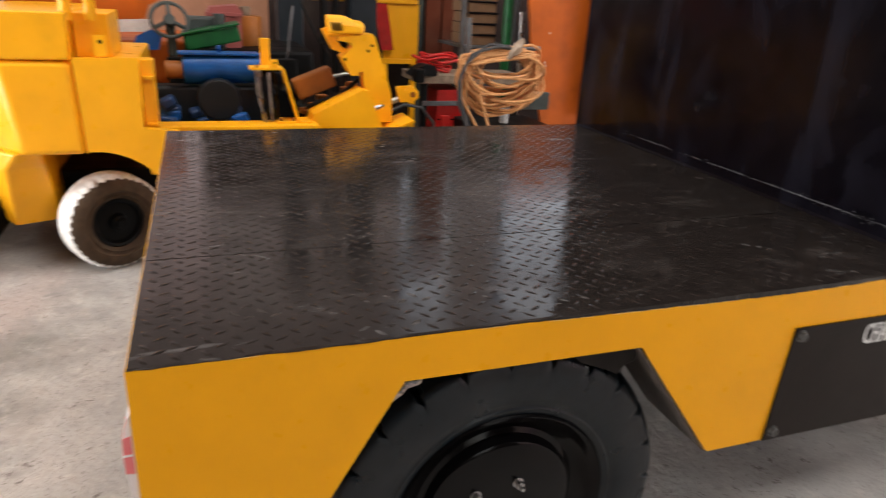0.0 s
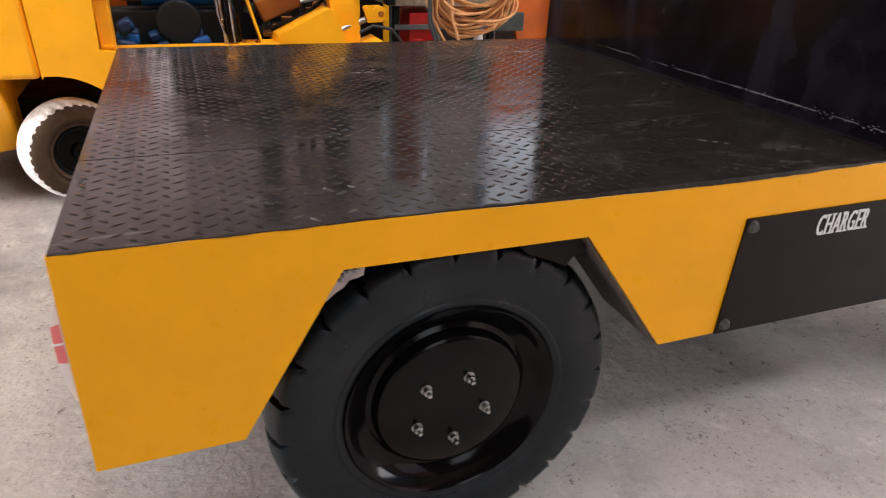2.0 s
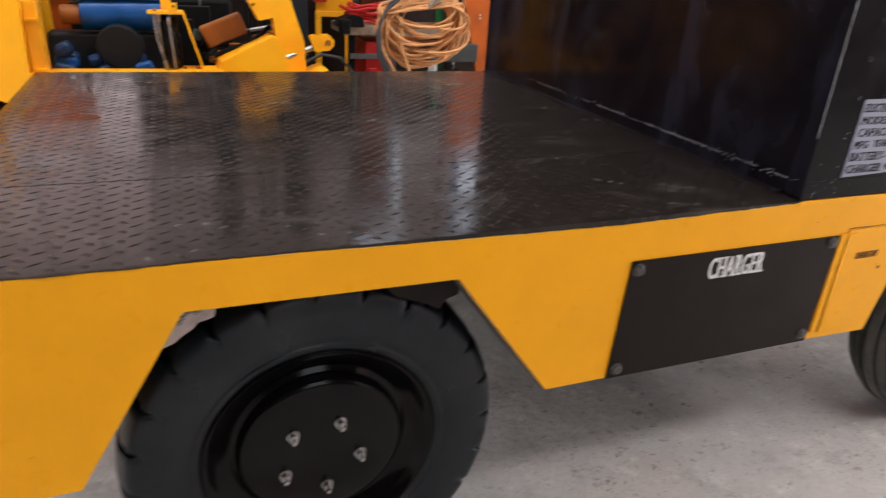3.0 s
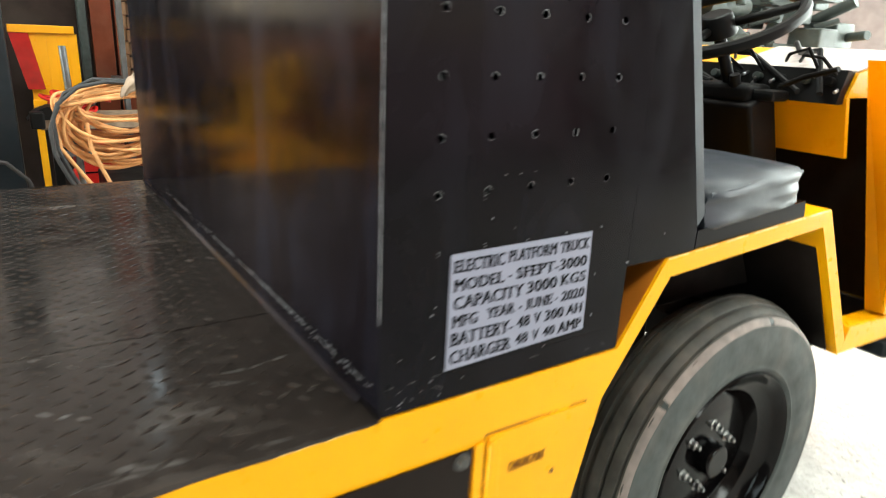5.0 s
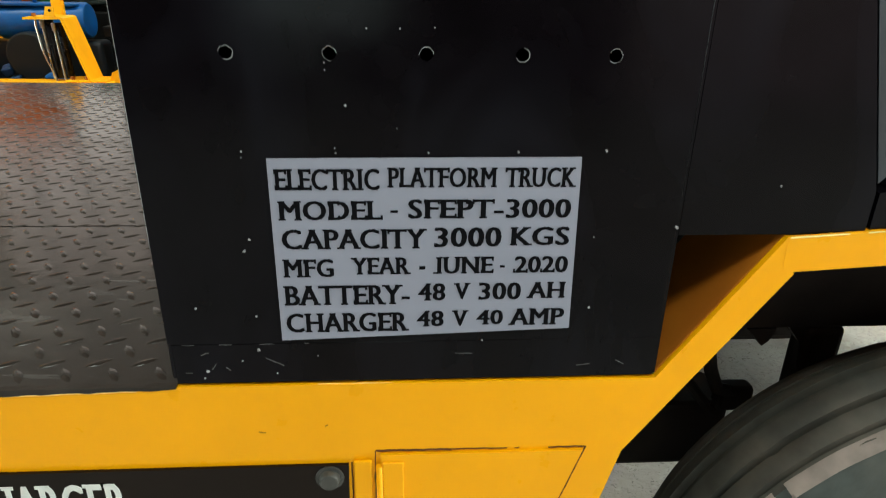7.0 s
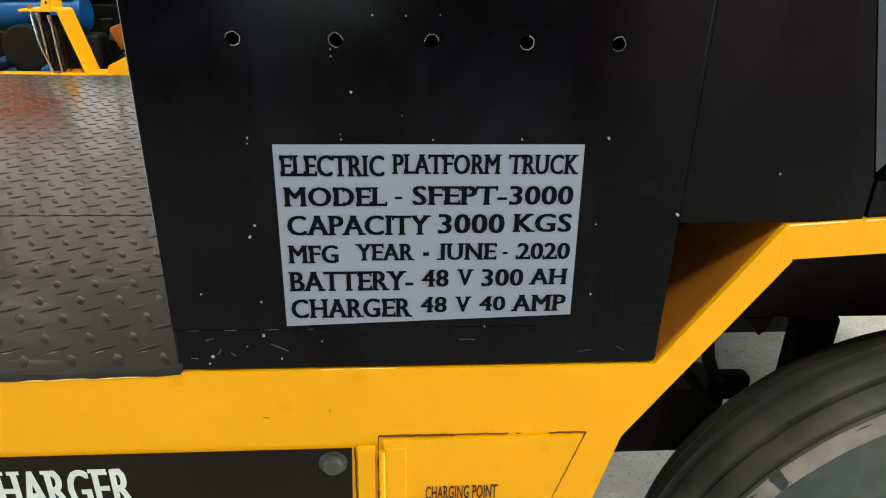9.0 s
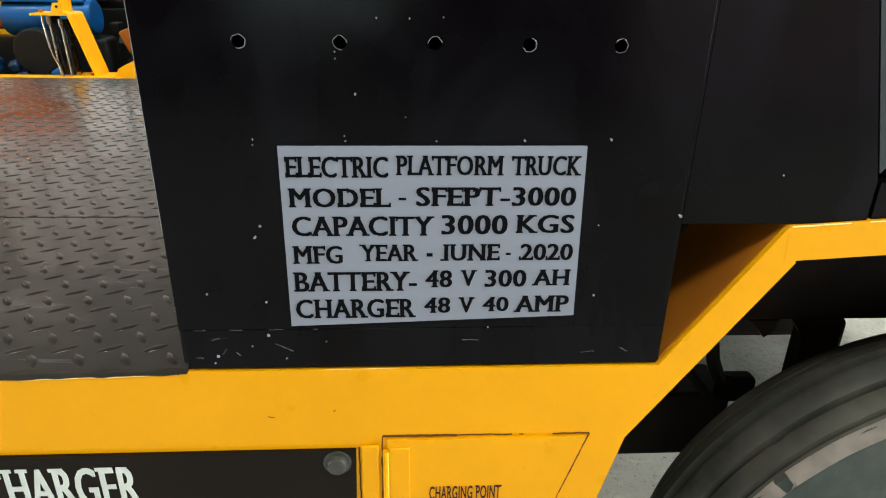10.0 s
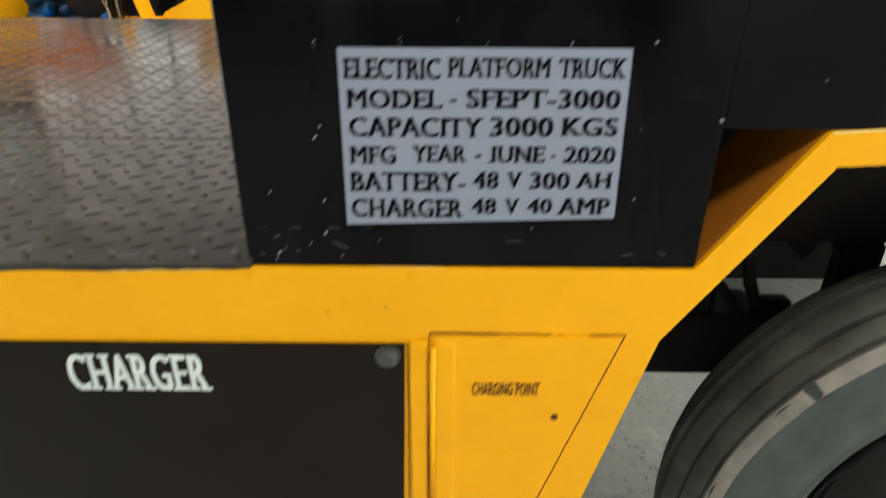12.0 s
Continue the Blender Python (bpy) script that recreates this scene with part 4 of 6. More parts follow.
for x, z, size in CHIPS:
    yy = 0.0030 if x > 2.01 else 0.0010
    ring = []
    for q in range(9):
        a = 2 * math.pi * q / 9
        k = size * 0.000092 * chip_rng.uniform(0.55, 1.25)
        ring.append((x + k * math.cos(a), z + 1.15 * k * math.sin(a)))
    bm = prism(ring, yy - 0.0012, yy + 0.0002, 0.0, bm=bm)
tagged(part("paint_chips", bm, M_FLAKE, bbox, "small pale paint chips", smooth=False), kind="stuff")

# seat box, backrest and cushion
LEAN = [(2.166, 0.915), (2.029, 1.40)]
seat_box = part("seat_box", prism([(XE + 0.0005, 0.878), (2.166, 0.878), LEAN[0], LEAN[1], (XE + 0.0005, 1.40)], 0.003, W - 0.008, 0.001, 2), M_BLACK, truck, "gloss black painted seat back panel", smooth=False)
part("seat_base", prism([(2.1705, 0.8815), (2.500, 0.8995), (2.494, 0.934), (2.1705, 0.914)], 0.004, 0.62, 0.002), M_BLACK, seat_box)


def cushion(x0, y0, z0, x1, y1, z1, r, puff):
    bm = bmesh.new()
    bmesh.ops.create_cube(bm, size=1.0)
    bmesh.ops.subdivide_edges(bm, edges=bm.edges, cuts=9, use_grid_fill=True)
    for v in bm.verts:
        u = v.co.copy() * 2
        f = [(1 - abs(c) ** 6) for c in u]
        s = Vector((u.x * (1 + puff[0] * f[1] * f[2]), u.y * (1 + puff[1] * f[0] * f[2]), u.z * (1 + puff[2] * f[0] * f[1])))
        m = max(abs(c) for c in u)
        k = sum(1 for c in u if abs(c) > 0.85)
        s *= 1.0 - 0.02 * max(0, k - 1)
        wob = 0.008 * noise.noise(u * 2.3) * (1.0 if u.z > -0.5 else 0.0)
        if u.y < -0.8 and abs(u.z) < 0.9:
            s.y += 0.022 * noise.noise(Vector((u.x * 2.2 + u.z * 1.1, 3.0, u.z * 2.6)))
        v.co = ((x0 + x1) / 2 + s.x * (x1 - x0) / 2, (y0 + y1) / 2 + s.y * (y1 - y0) / 2 + wob * 0.4, (z0 + z1) / 2 + s.z * (z1 - z0) / 2 + wob)
    return bm


seat = part("seat_cushion", turned(rounded(cushion(2.186, 0.002, 0.904, 2.470, 0.58, 0.980, 0.02, (0.02, 0.01, 0.08))), Matrix.Translation((2.178, 0, 0.915)) @ pose(0, 0, 0, 0, -4.6, 0) @ Matrix.Translation((-2.178, 0, -0.915))), M_VINYL, truck, "wrinkled grey vinyl seat cushion", angle=60)
part("piping", sweep([(2.192, 0.006, 0.972), (2.25, 0.003, 0.978), (2.35, 0.003, 0.987), (2.462, 0.006, 0.994)], 0.003), M_VINYL, seat)
part("backrest", prism([(2.1665, 0.922), (2.182, 0.940), (2.051, 1.39), (2.0335, 1.39)], 0.004, 0.60, 0.006, 3), M_VINYL, truck, "thin grey vinyl backrest")

# front mudguard: bent strip over the wheel
def strip(pts, thick, y0, y1, material, name, label="", parent=truck, b=0.001):
    """A bent sheet: outer line pts in x and z, thickness towards its right-hand side."""
    out, inner = [], []
    for i, (x, z) in enumerate(pts):
        dirs = []
        if i:
            dirs.append(Vector((x - pts[i - 1][0], z - pts[i - 1][1])).normalized())
        if i < len(pts) - 1:
            dirs.append(Vector((pts[i + 1][0] - x, pts[i + 1][1] - z)).normalized())
        n = sum((Vector((d.y, -d.x)) for d in dirs), Vector((0, 0))).normalized()
        k = thick / max(0.3, n.dot(Vector((dirs[0].y, -dirs[0].x))))
        out.append((x, z))
        inner.append((x + n.x * k, z + n.y * k))
    bm = bmesh.new()
    for i in range(len(pts) - 1):
        q = [out[i], out[i + 1], inner[i + 1], inner[i]]
        vs = [[bm.verts.new((x, y, z)) for x, z in q] for y in (y0, y1)]
        bm.faces.new(vs[0])
        bm.faces.new(vs[1][::-1])
        for a in (0, 2):
            bm.faces.new((vs[0][a], vs[1][a], vs[1][(a + 1) % 4], vs[0][(a + 1) % 4]))
        if i == 0:
            bm.faces.new((vs[0][3], vs[1][3], vs[1][0], vs[0][0]))
        if i == len(pts) - 2:
            bm.faces.new((vs[0][1], vs[1][1], vs[1][2], vs[0][2]))
    bmesh.ops.remove_doubles(bm, verts=bm.verts, dist=1e-5)
    return part(name, bm, material, parent, label, smooth=False)


GUARD = [(2.004, 0.741), (2.098, 0.8765), (2.592, 0.908), (2.800, 0.560)]
guard = strip(GUARD[1:], 0.033, 0.0062, 0.40, M_YELLOW, "mudguard", "bent yellow steel mudguard")
# sloped piece takes the darker orange that stands for its shade
strip(GUARD[:2], 0.030, 0.0062, 0.40, M_SHADED_SLOPE, "mudguard_slope", "yellow slope coloured darker orange for the shade under the seat", guard)
strip([(2.098, 0.8765), (2.592, 0.908), (2.800, 0.560)], 0.033, -0.0002, 0.0062, M_YELLOW, "mudguard_edge", "", guard)
strip([(2.112, 0.838), (2.585, 0.864), (2.76, 0.55)], 0.003, 0.02, 0.42, M_UNDER, "guard_liner", "black underside")
part("wheel_house", box(2.30, 0.40, 0.70, 2.80, 0.41, 0.86, 0.0), M_UNDER, truck)
part("frame_beam", box(2.105, 0.20, 0.668, 2.80, 0.24, 0.835, 0.004), M_UNDER, truck, "black frame beam above the wheel")
part("frame_leg", box(2.285, 0.200, 0.50, 2.338, 0.238, 0.668, 0.010, 3), M_UNDER, truck)
part("leg_web", prism([(2.262, 0.668), (2.286, 0.668), (2.286, 0.60), (2.280, 0.645)], 0.205, 0.215, 0.001), M_UNDER, truck)
part("beam_gusset", prism([(2.205, 0.668), (2.243, 0.668), (2.236, 0.650), (2.228, 0.643), (2.221, 0.652)], 0.20, 0.212, 0.001), M_UNDER, truck)
part("spring_pad", box(2.04, 0.20, 0.455, 2.205, 0.28, 0.555, 0.008), M_UNDER, truck)
part("pad_bolt", rod((2.125, 0.22, 0.555), (2.125, 0.22, 0.59), 0.012, 6), M_UNDER, truck)
part("brake_hose", sweep([(2.150, 0.205, 0.68), (2.160, 0.20, 0.645), (2.168, 0.20, 0.610), (2.182, 0.20, 0.580), (2.215, 0.205, 0.568)], 0.009), M_UNDER, truck)
part("hose_union", box(2.185, 0.195, 0.545, 2.232, 0.22, 0.582, 0.006), M_UNDER, truck)
part("cable_stay", sweep([(2.105, 0.21, 0.64), (2.125, 0.205, 0.61), (2.155, 0.205, 0.575), (2.18, 0.205, 0.54)], 0.007), M_UNDER, truck)
# dark plate added behind the slope to shut out light and deepen its shade
part("guard_gusset", prism([(2.0045, 0.8765), (2.090, 0.8765), (2.0045, 0.752)], 0.110, 0.115, 0.0), M_UNDER, truck)
# three dark boxes added to shade the floor under the cab
part("front_bumper_bar", box(3.18, 0.47, 0.16, 3.22, W - 0.02, 0.54, 0.01), M_UNDER, truck)
part("drive_housing", box(2.03, 0.98, 0.16, 2.90, W - 0.10, 0.86, 0.02), M_UNDER, truck)
part("far_skirt", box(2.02, W - 0.03, 0.07, 3.17, W - 0.022, 0.54, 0.0), M_UNDER, truck)

# front foot rail, bumper and cowl
part("front_rail", prism([(2.782, 0.545), (3.20, 0.528), (3.20, 0.582), (2.80, 0.606)], -0.0005, 0.05, 0.002), M_YELLOW, truck, smooth=False)
part("cab_floor", box(2.60, 0.051, 0.545, 3.20, W - 0.02, 0.556, 0.002), M_DECK, truck)
part("bumper_rubber", box(3.02, -0.01, 0.470, 3.34, 0.10, 0.524, 0.012, 3), M_RUBBER, truck, "black rubber bumper block")
cowl = part("cowl_side", prism([(2.968, 0.604), (3.20, 0.584), (3.24, 1.20), (2.84, 1.20)], 0.0, 0.006, 0.001), M_YELLOW, truck, "yellow steel front cowl", smooth=False)
gp = bmesh.new()
vs = [gp.verts.new(p) for p in ((2.966, 0.006, 0.606), (2.955, 0.04, 0.606), (2.845, 0.115, 1.195), (2.838, 0.006, 1.195))]
gp.faces.new(vs)
bmesh.ops.solidify(gp, geom=gp.faces[:], thickness=0.005)
part("cowl_gusset", gp, M_YELLOW, cowl, smooth=False)
part("dash_panel", prism([(2.848, 0.975), (2.862, 0.975), (2.814, 1.112), (2.80, 1.112)], 0.12, 1.40, 0.002), M_YELLOW, cowl, smooth=False)
part("cowl_hood", prism([(2.80, 1.1125), (3.24, 1.1125), (3.24, 1.195), (3.05, 1.215), (2.83, 1.165)], 0.12, W - 0.01, 0.006), M_YELLOW, cowl)
part("cowl_front", box(3.202, 0.007, 0.56, 3.212, W - 0.01, 1.11, 0.003), M_YELLOW, cowl)
part("leg_space_panel", box(3.18, 0.05, 0.56, 3.19, W - 0.02, 1.1, 0.0), M_UNDER, cowl)
# steering
col_a, col_b = Vector((2.82, 0.345, 0.80)), Vector((2.70, 0.335, 1.10))
column = part("steering_column", turned(box(-0.05, -0.085, -0.165, 0.05, 0.085, 0.165, 0.010, 3), Matrix.Translation((col_a + col_b) / 2) @ pose(0, 0, 0, 0, -22, 0)), M_DARK, truck, "black steering column cover")
bm = box(2.66, 0.27, 1.085, 2.76, 0.44, 1.130, 0.014, 3)
bm = box(2.67, 0.42, 1.10, 2.73, 0.475, 1.128, 0.008, bm=bm)
bm = box(2.68, 0.22, 1.095, 2.75, 0.28, 1.120, 0.008, bm=bm)
bm = rod((2.67, 0.31, 1.125), (2.66, 0.31, 1.150), 0.012, 12, bm=bm)
bm = rod((2.68, 0.40, 1.06), (2.68, 0.40, 1.09), 0.018, 12, bm=bm)
part("column_switch", bm, M_DARK, column, "black switch cluster")
part("stalk", sweep([(2.70, 0.40, 1.13), (2.69, 0.47, 1.15), (2.68, 0.55, 1.165)], 0.006), M_DARK, column)
part("stalk", sweep([(2.70, 0.22, 1.13), (2.69, 0.16, 1.155), (2.68, 0.09, 1.175)], 0.006), M_DARK, column)
hub_at = Vector((2.625, 0.355, 1.262))
part("steering_shaft", rod(col_b, hub_at, 0.014, 14), M_DARK, column)
rot = Vector((-0.42, 0.0, 0.90)).normalized().to_track_quat('Z', 'Y').to_matrix().to_4x4()
swheel = part("steering_wheel", turned(lathe([(0.18 + 0.013 * math.cos(t), 0.014 * math.sin(t)) for t in [k * math.pi / 5 for k in range(11)]], 48, (0, 0, 0), axis='z'),
                                       Matrix.Translation(hub_at) @ rot), M_DARK, column, "black steering wheel")
for k in range(3):
    a = 2 * math.pi * k / 3 + 0.6
    part("spoke", turned(rod((0.02 * math.cos(a), 0.02 * math.sin(a), -0.01), (0.17 * math.cos(a), 0.17 * math.sin(a), 0.0), 0.010, 10), Matrix.Translation(hub_at) @ rot), M_DARK, swheel)
part("horn_button", turned(rod((0, 0, -0.03), (0, 0, 0.02), 0.045, 20, 0.034, b=0.006), Matrix.Translation(hub_at) @ rot), M_DARK, swheel)
for k, (ya, yb) in enumerate(((0.40, 0.95), (0.52, 1.1), (0.20, 0.7), (0.15, 0.3))):
    part("cable", sweep([(2.74, ya, 1.12), (2.80, (2 * ya + yb) / 3, 1.175 + 0.012 * k), (2.90, yb, 1.205), (3.05, yb + 0.1, 1.23)], 0.007), M_DARK, cowl, "loose black cable")
part("knee_cutout", box(2.838, 0.40, 0.965, 2.846, 0.62, 1.03, 0.003), M_INK, cowl, "black opening in the dash")
# black instrument strip on the dash with its knobs and wires
dash_rng = random.Random(15)
inst = part("instrument_panel", prism([(2.768, 1.098), (2.799, 1.098), (2.799, 1.114), (2.826, 1.168), (2.795, 1.172)], 0.125, 0.505, 0.004), M_DARK, cowl, "black instrument strip")
for k in range(6):
    y = 0.15 + 0.058 * k
    part("knob", rod((2.785, y, 1.145), (2.765, y, 1.148), 0.010, 12, b=0.002), M_GREYPART if k % 2 else M_DARK, inst)
for k in range(4):
    y = dash_rng.uniform(0.14, 0.38)
    part("wire", sweep([(2.78, y, 1.16), (2.75, y + 0.02, 1.185 + 0.01 * k), (2.78, y + 0.08, 1.20), (2.84, y + 0.12, 1.185)], 0.004), M_DARK, inst)
for k in range(7):
    y = dash_rng.uniform(0.13, 0.36)
    part("terminal", rod((2.79, y, 1.125 + 0.006 * k), (2.762, y - 0.004, 1.118 + 0.006 * k), 0.0035, 8), M_STEEL, inst, "bright wire terminal")
# pale sheet laid on the slope stands for the hood paint's white glare
part("hood_cover", prism([(2.834, 1.1680), (3.046, 1.2165), (3.046, 1.2195), (2.834, 1.1715)], 0.125, 0.445, 0.0008), M_FILLER, cowl, "pale sheet for the white glare on the hood", smooth=False)
# scratches in the yellow paint
bm = None
for x, z, dx, dz in ((1.7025, 0.6925, 0.002, 0.0015), (1.642, 0.688, 0.006, -0.001), (0.16, 0.45, 0.003, 0.001)):
    bm = sweep([(x, -0.0002, z), (x + dx / 2, -0.0002, z + dz * 0.7), (x + dx, -0.0002, z + dz)], 0.0004, 5, bm=bm)
tagged(part("paint_scratch", bm, M_SEAM, truck, "small dark scratches in yellow paint"), kind="stuff")
# pale line painted along the mudguard's upper edge for its glint
bm, x = None, 2.10
while x < 2.60:
    run = edge_rng.uniform(0.04, 0.12)
    f0, f1 = (x - 2.098) / 0.494, (min(2.588, x + run) - 2.098) / 0.494
    bm = sweep([(2.098 + 0.494 * f, -0.0004, 0.8760 + 0.0315 * f) for f in (f0, (f0 + f1) / 2, f1)], edge_rng.uniform(0.0007, 0.0013), 5, bm=bm)
    x += run + edge_rng.uniform(0.0, 0.03)
tagged(part("worn_edge", bm, M_GLINT, guard, "pale line for the glint on the edge"), kind="stuff")


# ---- yellow forklift under repair, behind the truck ----
fk = thing("forklift", (-0.2, 2.4, 0.0), "golden yellow forklift stripped for repair on white-edged tyres", "forklift")


def loft(sections, material, name, parent, label="", b=0.006):
    """A body from stacked outlines, each a list of (x, y) at height z."""
    bm = bmesh.new()
    rings = [[bm.verts.new((x, y, z)) for x, y in pts] for z, pts in sections]
    n = len(rings[0])
    for p, q in zip(rings, rings[1:]):
        for i in range(n):
            bm.faces.new((p[i], p[(i + 1) % n], q[(i + 1) % n], q[i]))
    bm.faces.new(rings[0][::-1])
    bm.faces.new(rings[-1])
    bmesh.ops.recalc_face_normals(bm, faces=bm.faces)
    bevel(bm, b, 3)
    return part(name, bm, material, parent, label)


def cw(x0, x1, cut, back):
    return [(x0 + cut, 2.10), (x1, 2.10), (x1, 3.0), (x0 + cut, 3.0), (x0, 2.85), (x0, 2.10 + back)]


loft([(0.535, cw(-0.70, -0.332, 0.14, 0.14)), (0.61, cw(-0.705, -0.334, 0.14, 0.14)), (0.90, cw(-0.735, -0.344, 0.135, 0.16))],
     M_YELLOW_FK, "counterweight", fk, "rounded golden yellow cast counterweight", 0.022)
loft([(0.904, cw(-0.705, -0.344, 0.10, 0.10)), (1.03, cw(-0.725, -0.338, 0.095, 0.10)), (1.045, cw(-0.740, -0.338, 0.09, 0.09)), (1.080, cw(-0.730, -0.336, 0.09, 0.09))],
     M_YELLOW_FK, "counterweight_top", fk, "", 0.018)
loft([(0.200, [(-0.665, 2.25), (-0.490, 2.32), (-0.490, 2.9), (-0.705, 2.9), (-0.712, 2.33)]), (0.47, [(-0.640, 2.14), (-0.500, 2.19), (-0.500, 2.9), (-0.73, 2.9), (-0.73, 2.25)]),
      (0.545, [(-0.585, 2.104), (-0.500, 2.14), (-0.500, 2.9), (-0.735, 2.9), (-0.731, 2.245)])], M_YELLOW_FK, "counterweight_tail", fk, "", 0.012)
# rear mudguard panel with a round arch over the wheel
arc = [(-0.338, 0.914), (-0.103, 0.918), (-0.110, 0.64), (0.02, 0.625), (0.02, 0.40), (-0.06, 0.385)]
arc += [(-0.30 + 0.285 * math.cos(a), 0.262 + 0.285 * math.sin(a)) for a in [radians(q) for q in range(34, 95, 10)]] + [(-0.328, 0.536)]
part("hood_panel", prism(arc, 2.10, 2.14, 0.008), M_YELLOW_FK, fk, "golden yellow side panel with wheel arch")
part("hood_body", box(-0.330, 2.142, 0.56, -0.112, 2.95, 0.905, 0.01), M_YELLOW_FK, fk)
part("seat_mount", box(-0.334, 2.20, 0.906, -0.205, 2.60, 1.075, 0.006), M_YELLOW_FK, fk)
for x in (-0.345, -0.262):
    part("riser_pipe", rod((x, 2.16, 1.05), (x + 0.01, 2.16, 1.30), 0.022, 14), M_YELLOW_FK, fk)
tab = part("lug_plate", prism([(-0.257, 0.921), (-0.213, 0.921), (-0.211, 1.0), (-0.255, 0.998)], 2.11, 2.122, 0.003), M_YELLOW_FK, fk)
part("lug_hole", rod((-0.232, 2.109, 0.975), (-0.232, 2.111, 0.975), 0.008, 12), M_DARK, tab)
part("side_channel", box(-0.108, 2.16, 0.60, -0.055, 2.26, 0.905, 0.004), M_YELLOW_FK, fk, "yellow upright channel")
for z in (0.64, 0.83):
    part("channel_lug", box(-0.10, 2.14, z, -0.055, 2.165, z + 0.012, 0.002), M_YELLOW_FK, fk)
part("frame_rail", box(-0.115, 2.26, 0.40, 0.62, 2.34, 0.622, 0.006), M_YELLOW_FK, fk, "yellow chassis rail")
part("rail_ledge", box(-0.115, 2.20, 0.605, 0.62, 2.262, 0.622, 0.004), M_YELLOW_FK, fk)
part("rail_nose", prism([(0.60, 0.40), (0.60, 0.622), (0.612, 0.655), (0.845, 0.768), (0.872, 0.762), (0.957, 0.56), (0.95, 0.40)], 2.29, 2.44, 0.012), M_YELLOW_FK, fk, "wedge-shaped yellow front of the chassis")
strip([(0.955, 0.570), (1.02, 0.605), (1.09, 0.630)], 0.012, 2.24, 2.46, M_YELLOW_FK, "toe_plate", "curved yellow toe plate", fk)
part("toe_block", box(0.95, 2.30, 0.50, 1.0, 2.42, 0.57, 0.004), M_YELLOW_FK, fk)
# wheel with pale worn tread
def steered(bm):
    return turned(bm, Matrix.Translation((-0.262, 2.19, 0)) @ pose(0, 0, 0, 0, 0, 27) @ Matrix.Translation((0.262, -2.19, 0)))


HC = (-0.262, 0, 0.212)
fw = part("wheel", steered(lathe([(0.0, 2.150), (0.018, 2.150), (0.022, 2.168), (0.034, 2.172), (0.040, 2.200), (0.060, 2.206), (0.086, 2.204), (0.094, 2.186), (0.106, 2.180), (0.112, 2.192), (0.112, 2.33), (0.0, 2.33)], 48, HC)),
          M_DARK, fk, "dark greasy wheel disc")
part("tyre", steered(lathe([(0.110, 2.182), (0.126, 2.166), (0.130, 2.172), (0.142, 2.168), (0.146, 2.162), (0.165, 2.162), (0.182, 2.168), (0.192, 2.174), (0.198, 2.180), (0.200, 2.32), (0.18, 2.34), (0.110, 2.33)], 96, HC)),
     M_RUBBER_BROWN, fw, "brown muddy tyre wall")
part("tread_band", steered(rest(lathe([(0.194, 2.176), (0.204, 2.182), (0.210, 2.196), (0.212, 2.22), (0.212, 2.285), (0.200, 2.305)], 136, HC,
                         lambda a, i: -0.008 if (a / (2 * math.pi) * 34) % 1 < 0.28 and i < 3 else 0.0))), M_TREADWHITE, fw, "pale worn tread")
# blue motor and oily parts
mot = part("motor", rod((0.050, 2.62, 0.818), (0.425, 2.62, 0.826), 0.072, 28, b=0.008), M_BLUE, fk, "blue electric motor with oily black side")
part("motor_flange", rod((-0.030, 2.60, 0.815), (0.049, 2.60, 0.815), 0.042, 20, b=0.006), M_BROWNORANGE, mot)
part("motor_mount", box(0.03, 2.56, 0.886, 0.40, 2.68, 0.898, 0.004), M_BLUE, mot)
part("motor_cover", rod((0.20, 2.49, 0.690), (0.20, 2.545, 0.690), 0.098, 28, b=0.010), M_TEAL, mot)
lump_rng = random.Random(18)
for k in range(16):
    x, z = lump_rng.uniform(-0.08, 0.34), lump_rng.uniform(0.51, 0.68)
    h = lump_rng.uniform(0.020, 0.045)
    bm = turned(box(-h, -h, -h * 0.8, h, h, h * 0.8, h * 0.45, 3), Matrix.Translation((x, 2.50 + lump_rng.uniform(0, 0.06), z)) @ pose(0, 0, 0, lump_rng.uniform(-40, 40), lump_rng.uniform(-40, 40), 0))
    part("pump_housing", bm, M_BLUE if k % 4 == 0 else M_BLUEOIL, mot)
part("pump_block", box(-0.10, 2.60, 0.50, 0.46, 2.72, 0.74, 0.02, 3), M_TEAL, mot)
for k in range(5):
    x = 0.50 + 0.03 * k
    part("oily_fitting", turned(box(-0.022, -0.03, -0.025, 0.022, 0.03, 0.025, 0.008, 2), Matrix.Translation((x, 2.62, 0.78 - 0.045 * k)) @ pose(0, 0, 0, 0, 20 * k, 15 * k)), M_GREYPART if k % 2 else M_DARK, mot)
part("bleed_valve", rod((0.215, 2.60, 0.899), (0.215, 2.60, 0.930), 0.008, 10), M_BLUE, mot)
part("inner_tray", box(-0.11, 2.45, 0.40, 0.62, 2.95, 0.50, 0.006), M_DARK, fk)
part("inner_bulkhead", box(-0.03, 2.90, 0.50, 0.62, 2.95, 0.84, 0.006), M_DARK, fk)
# spring bracket
brace = part("bracket", prism([(0.332, 0.866), (0.400, 0.868), (0.472, 0.868), (0.480, 0.862), (0.543, 0.623), (0.536, 0.622), (0.470, 0.859), (0.332, 0.858)], 2.25, 2.37, 0.002), M_YELLOW_FK, fk, "bent yellow bracket")
part("bracket_foot", box(0.44, 2.25, 0.6225, 0.60, 2.37, 0.629, 0.002), M_YELLOW_FK, brace)
part("bracket_tab", prism([(0.412, 0.869), (0.452, 0.869), (0.452, 0.905), (0.424, 0.905)], 2.252, 2.260, 0.003), M_YELLOW_FK, brace)
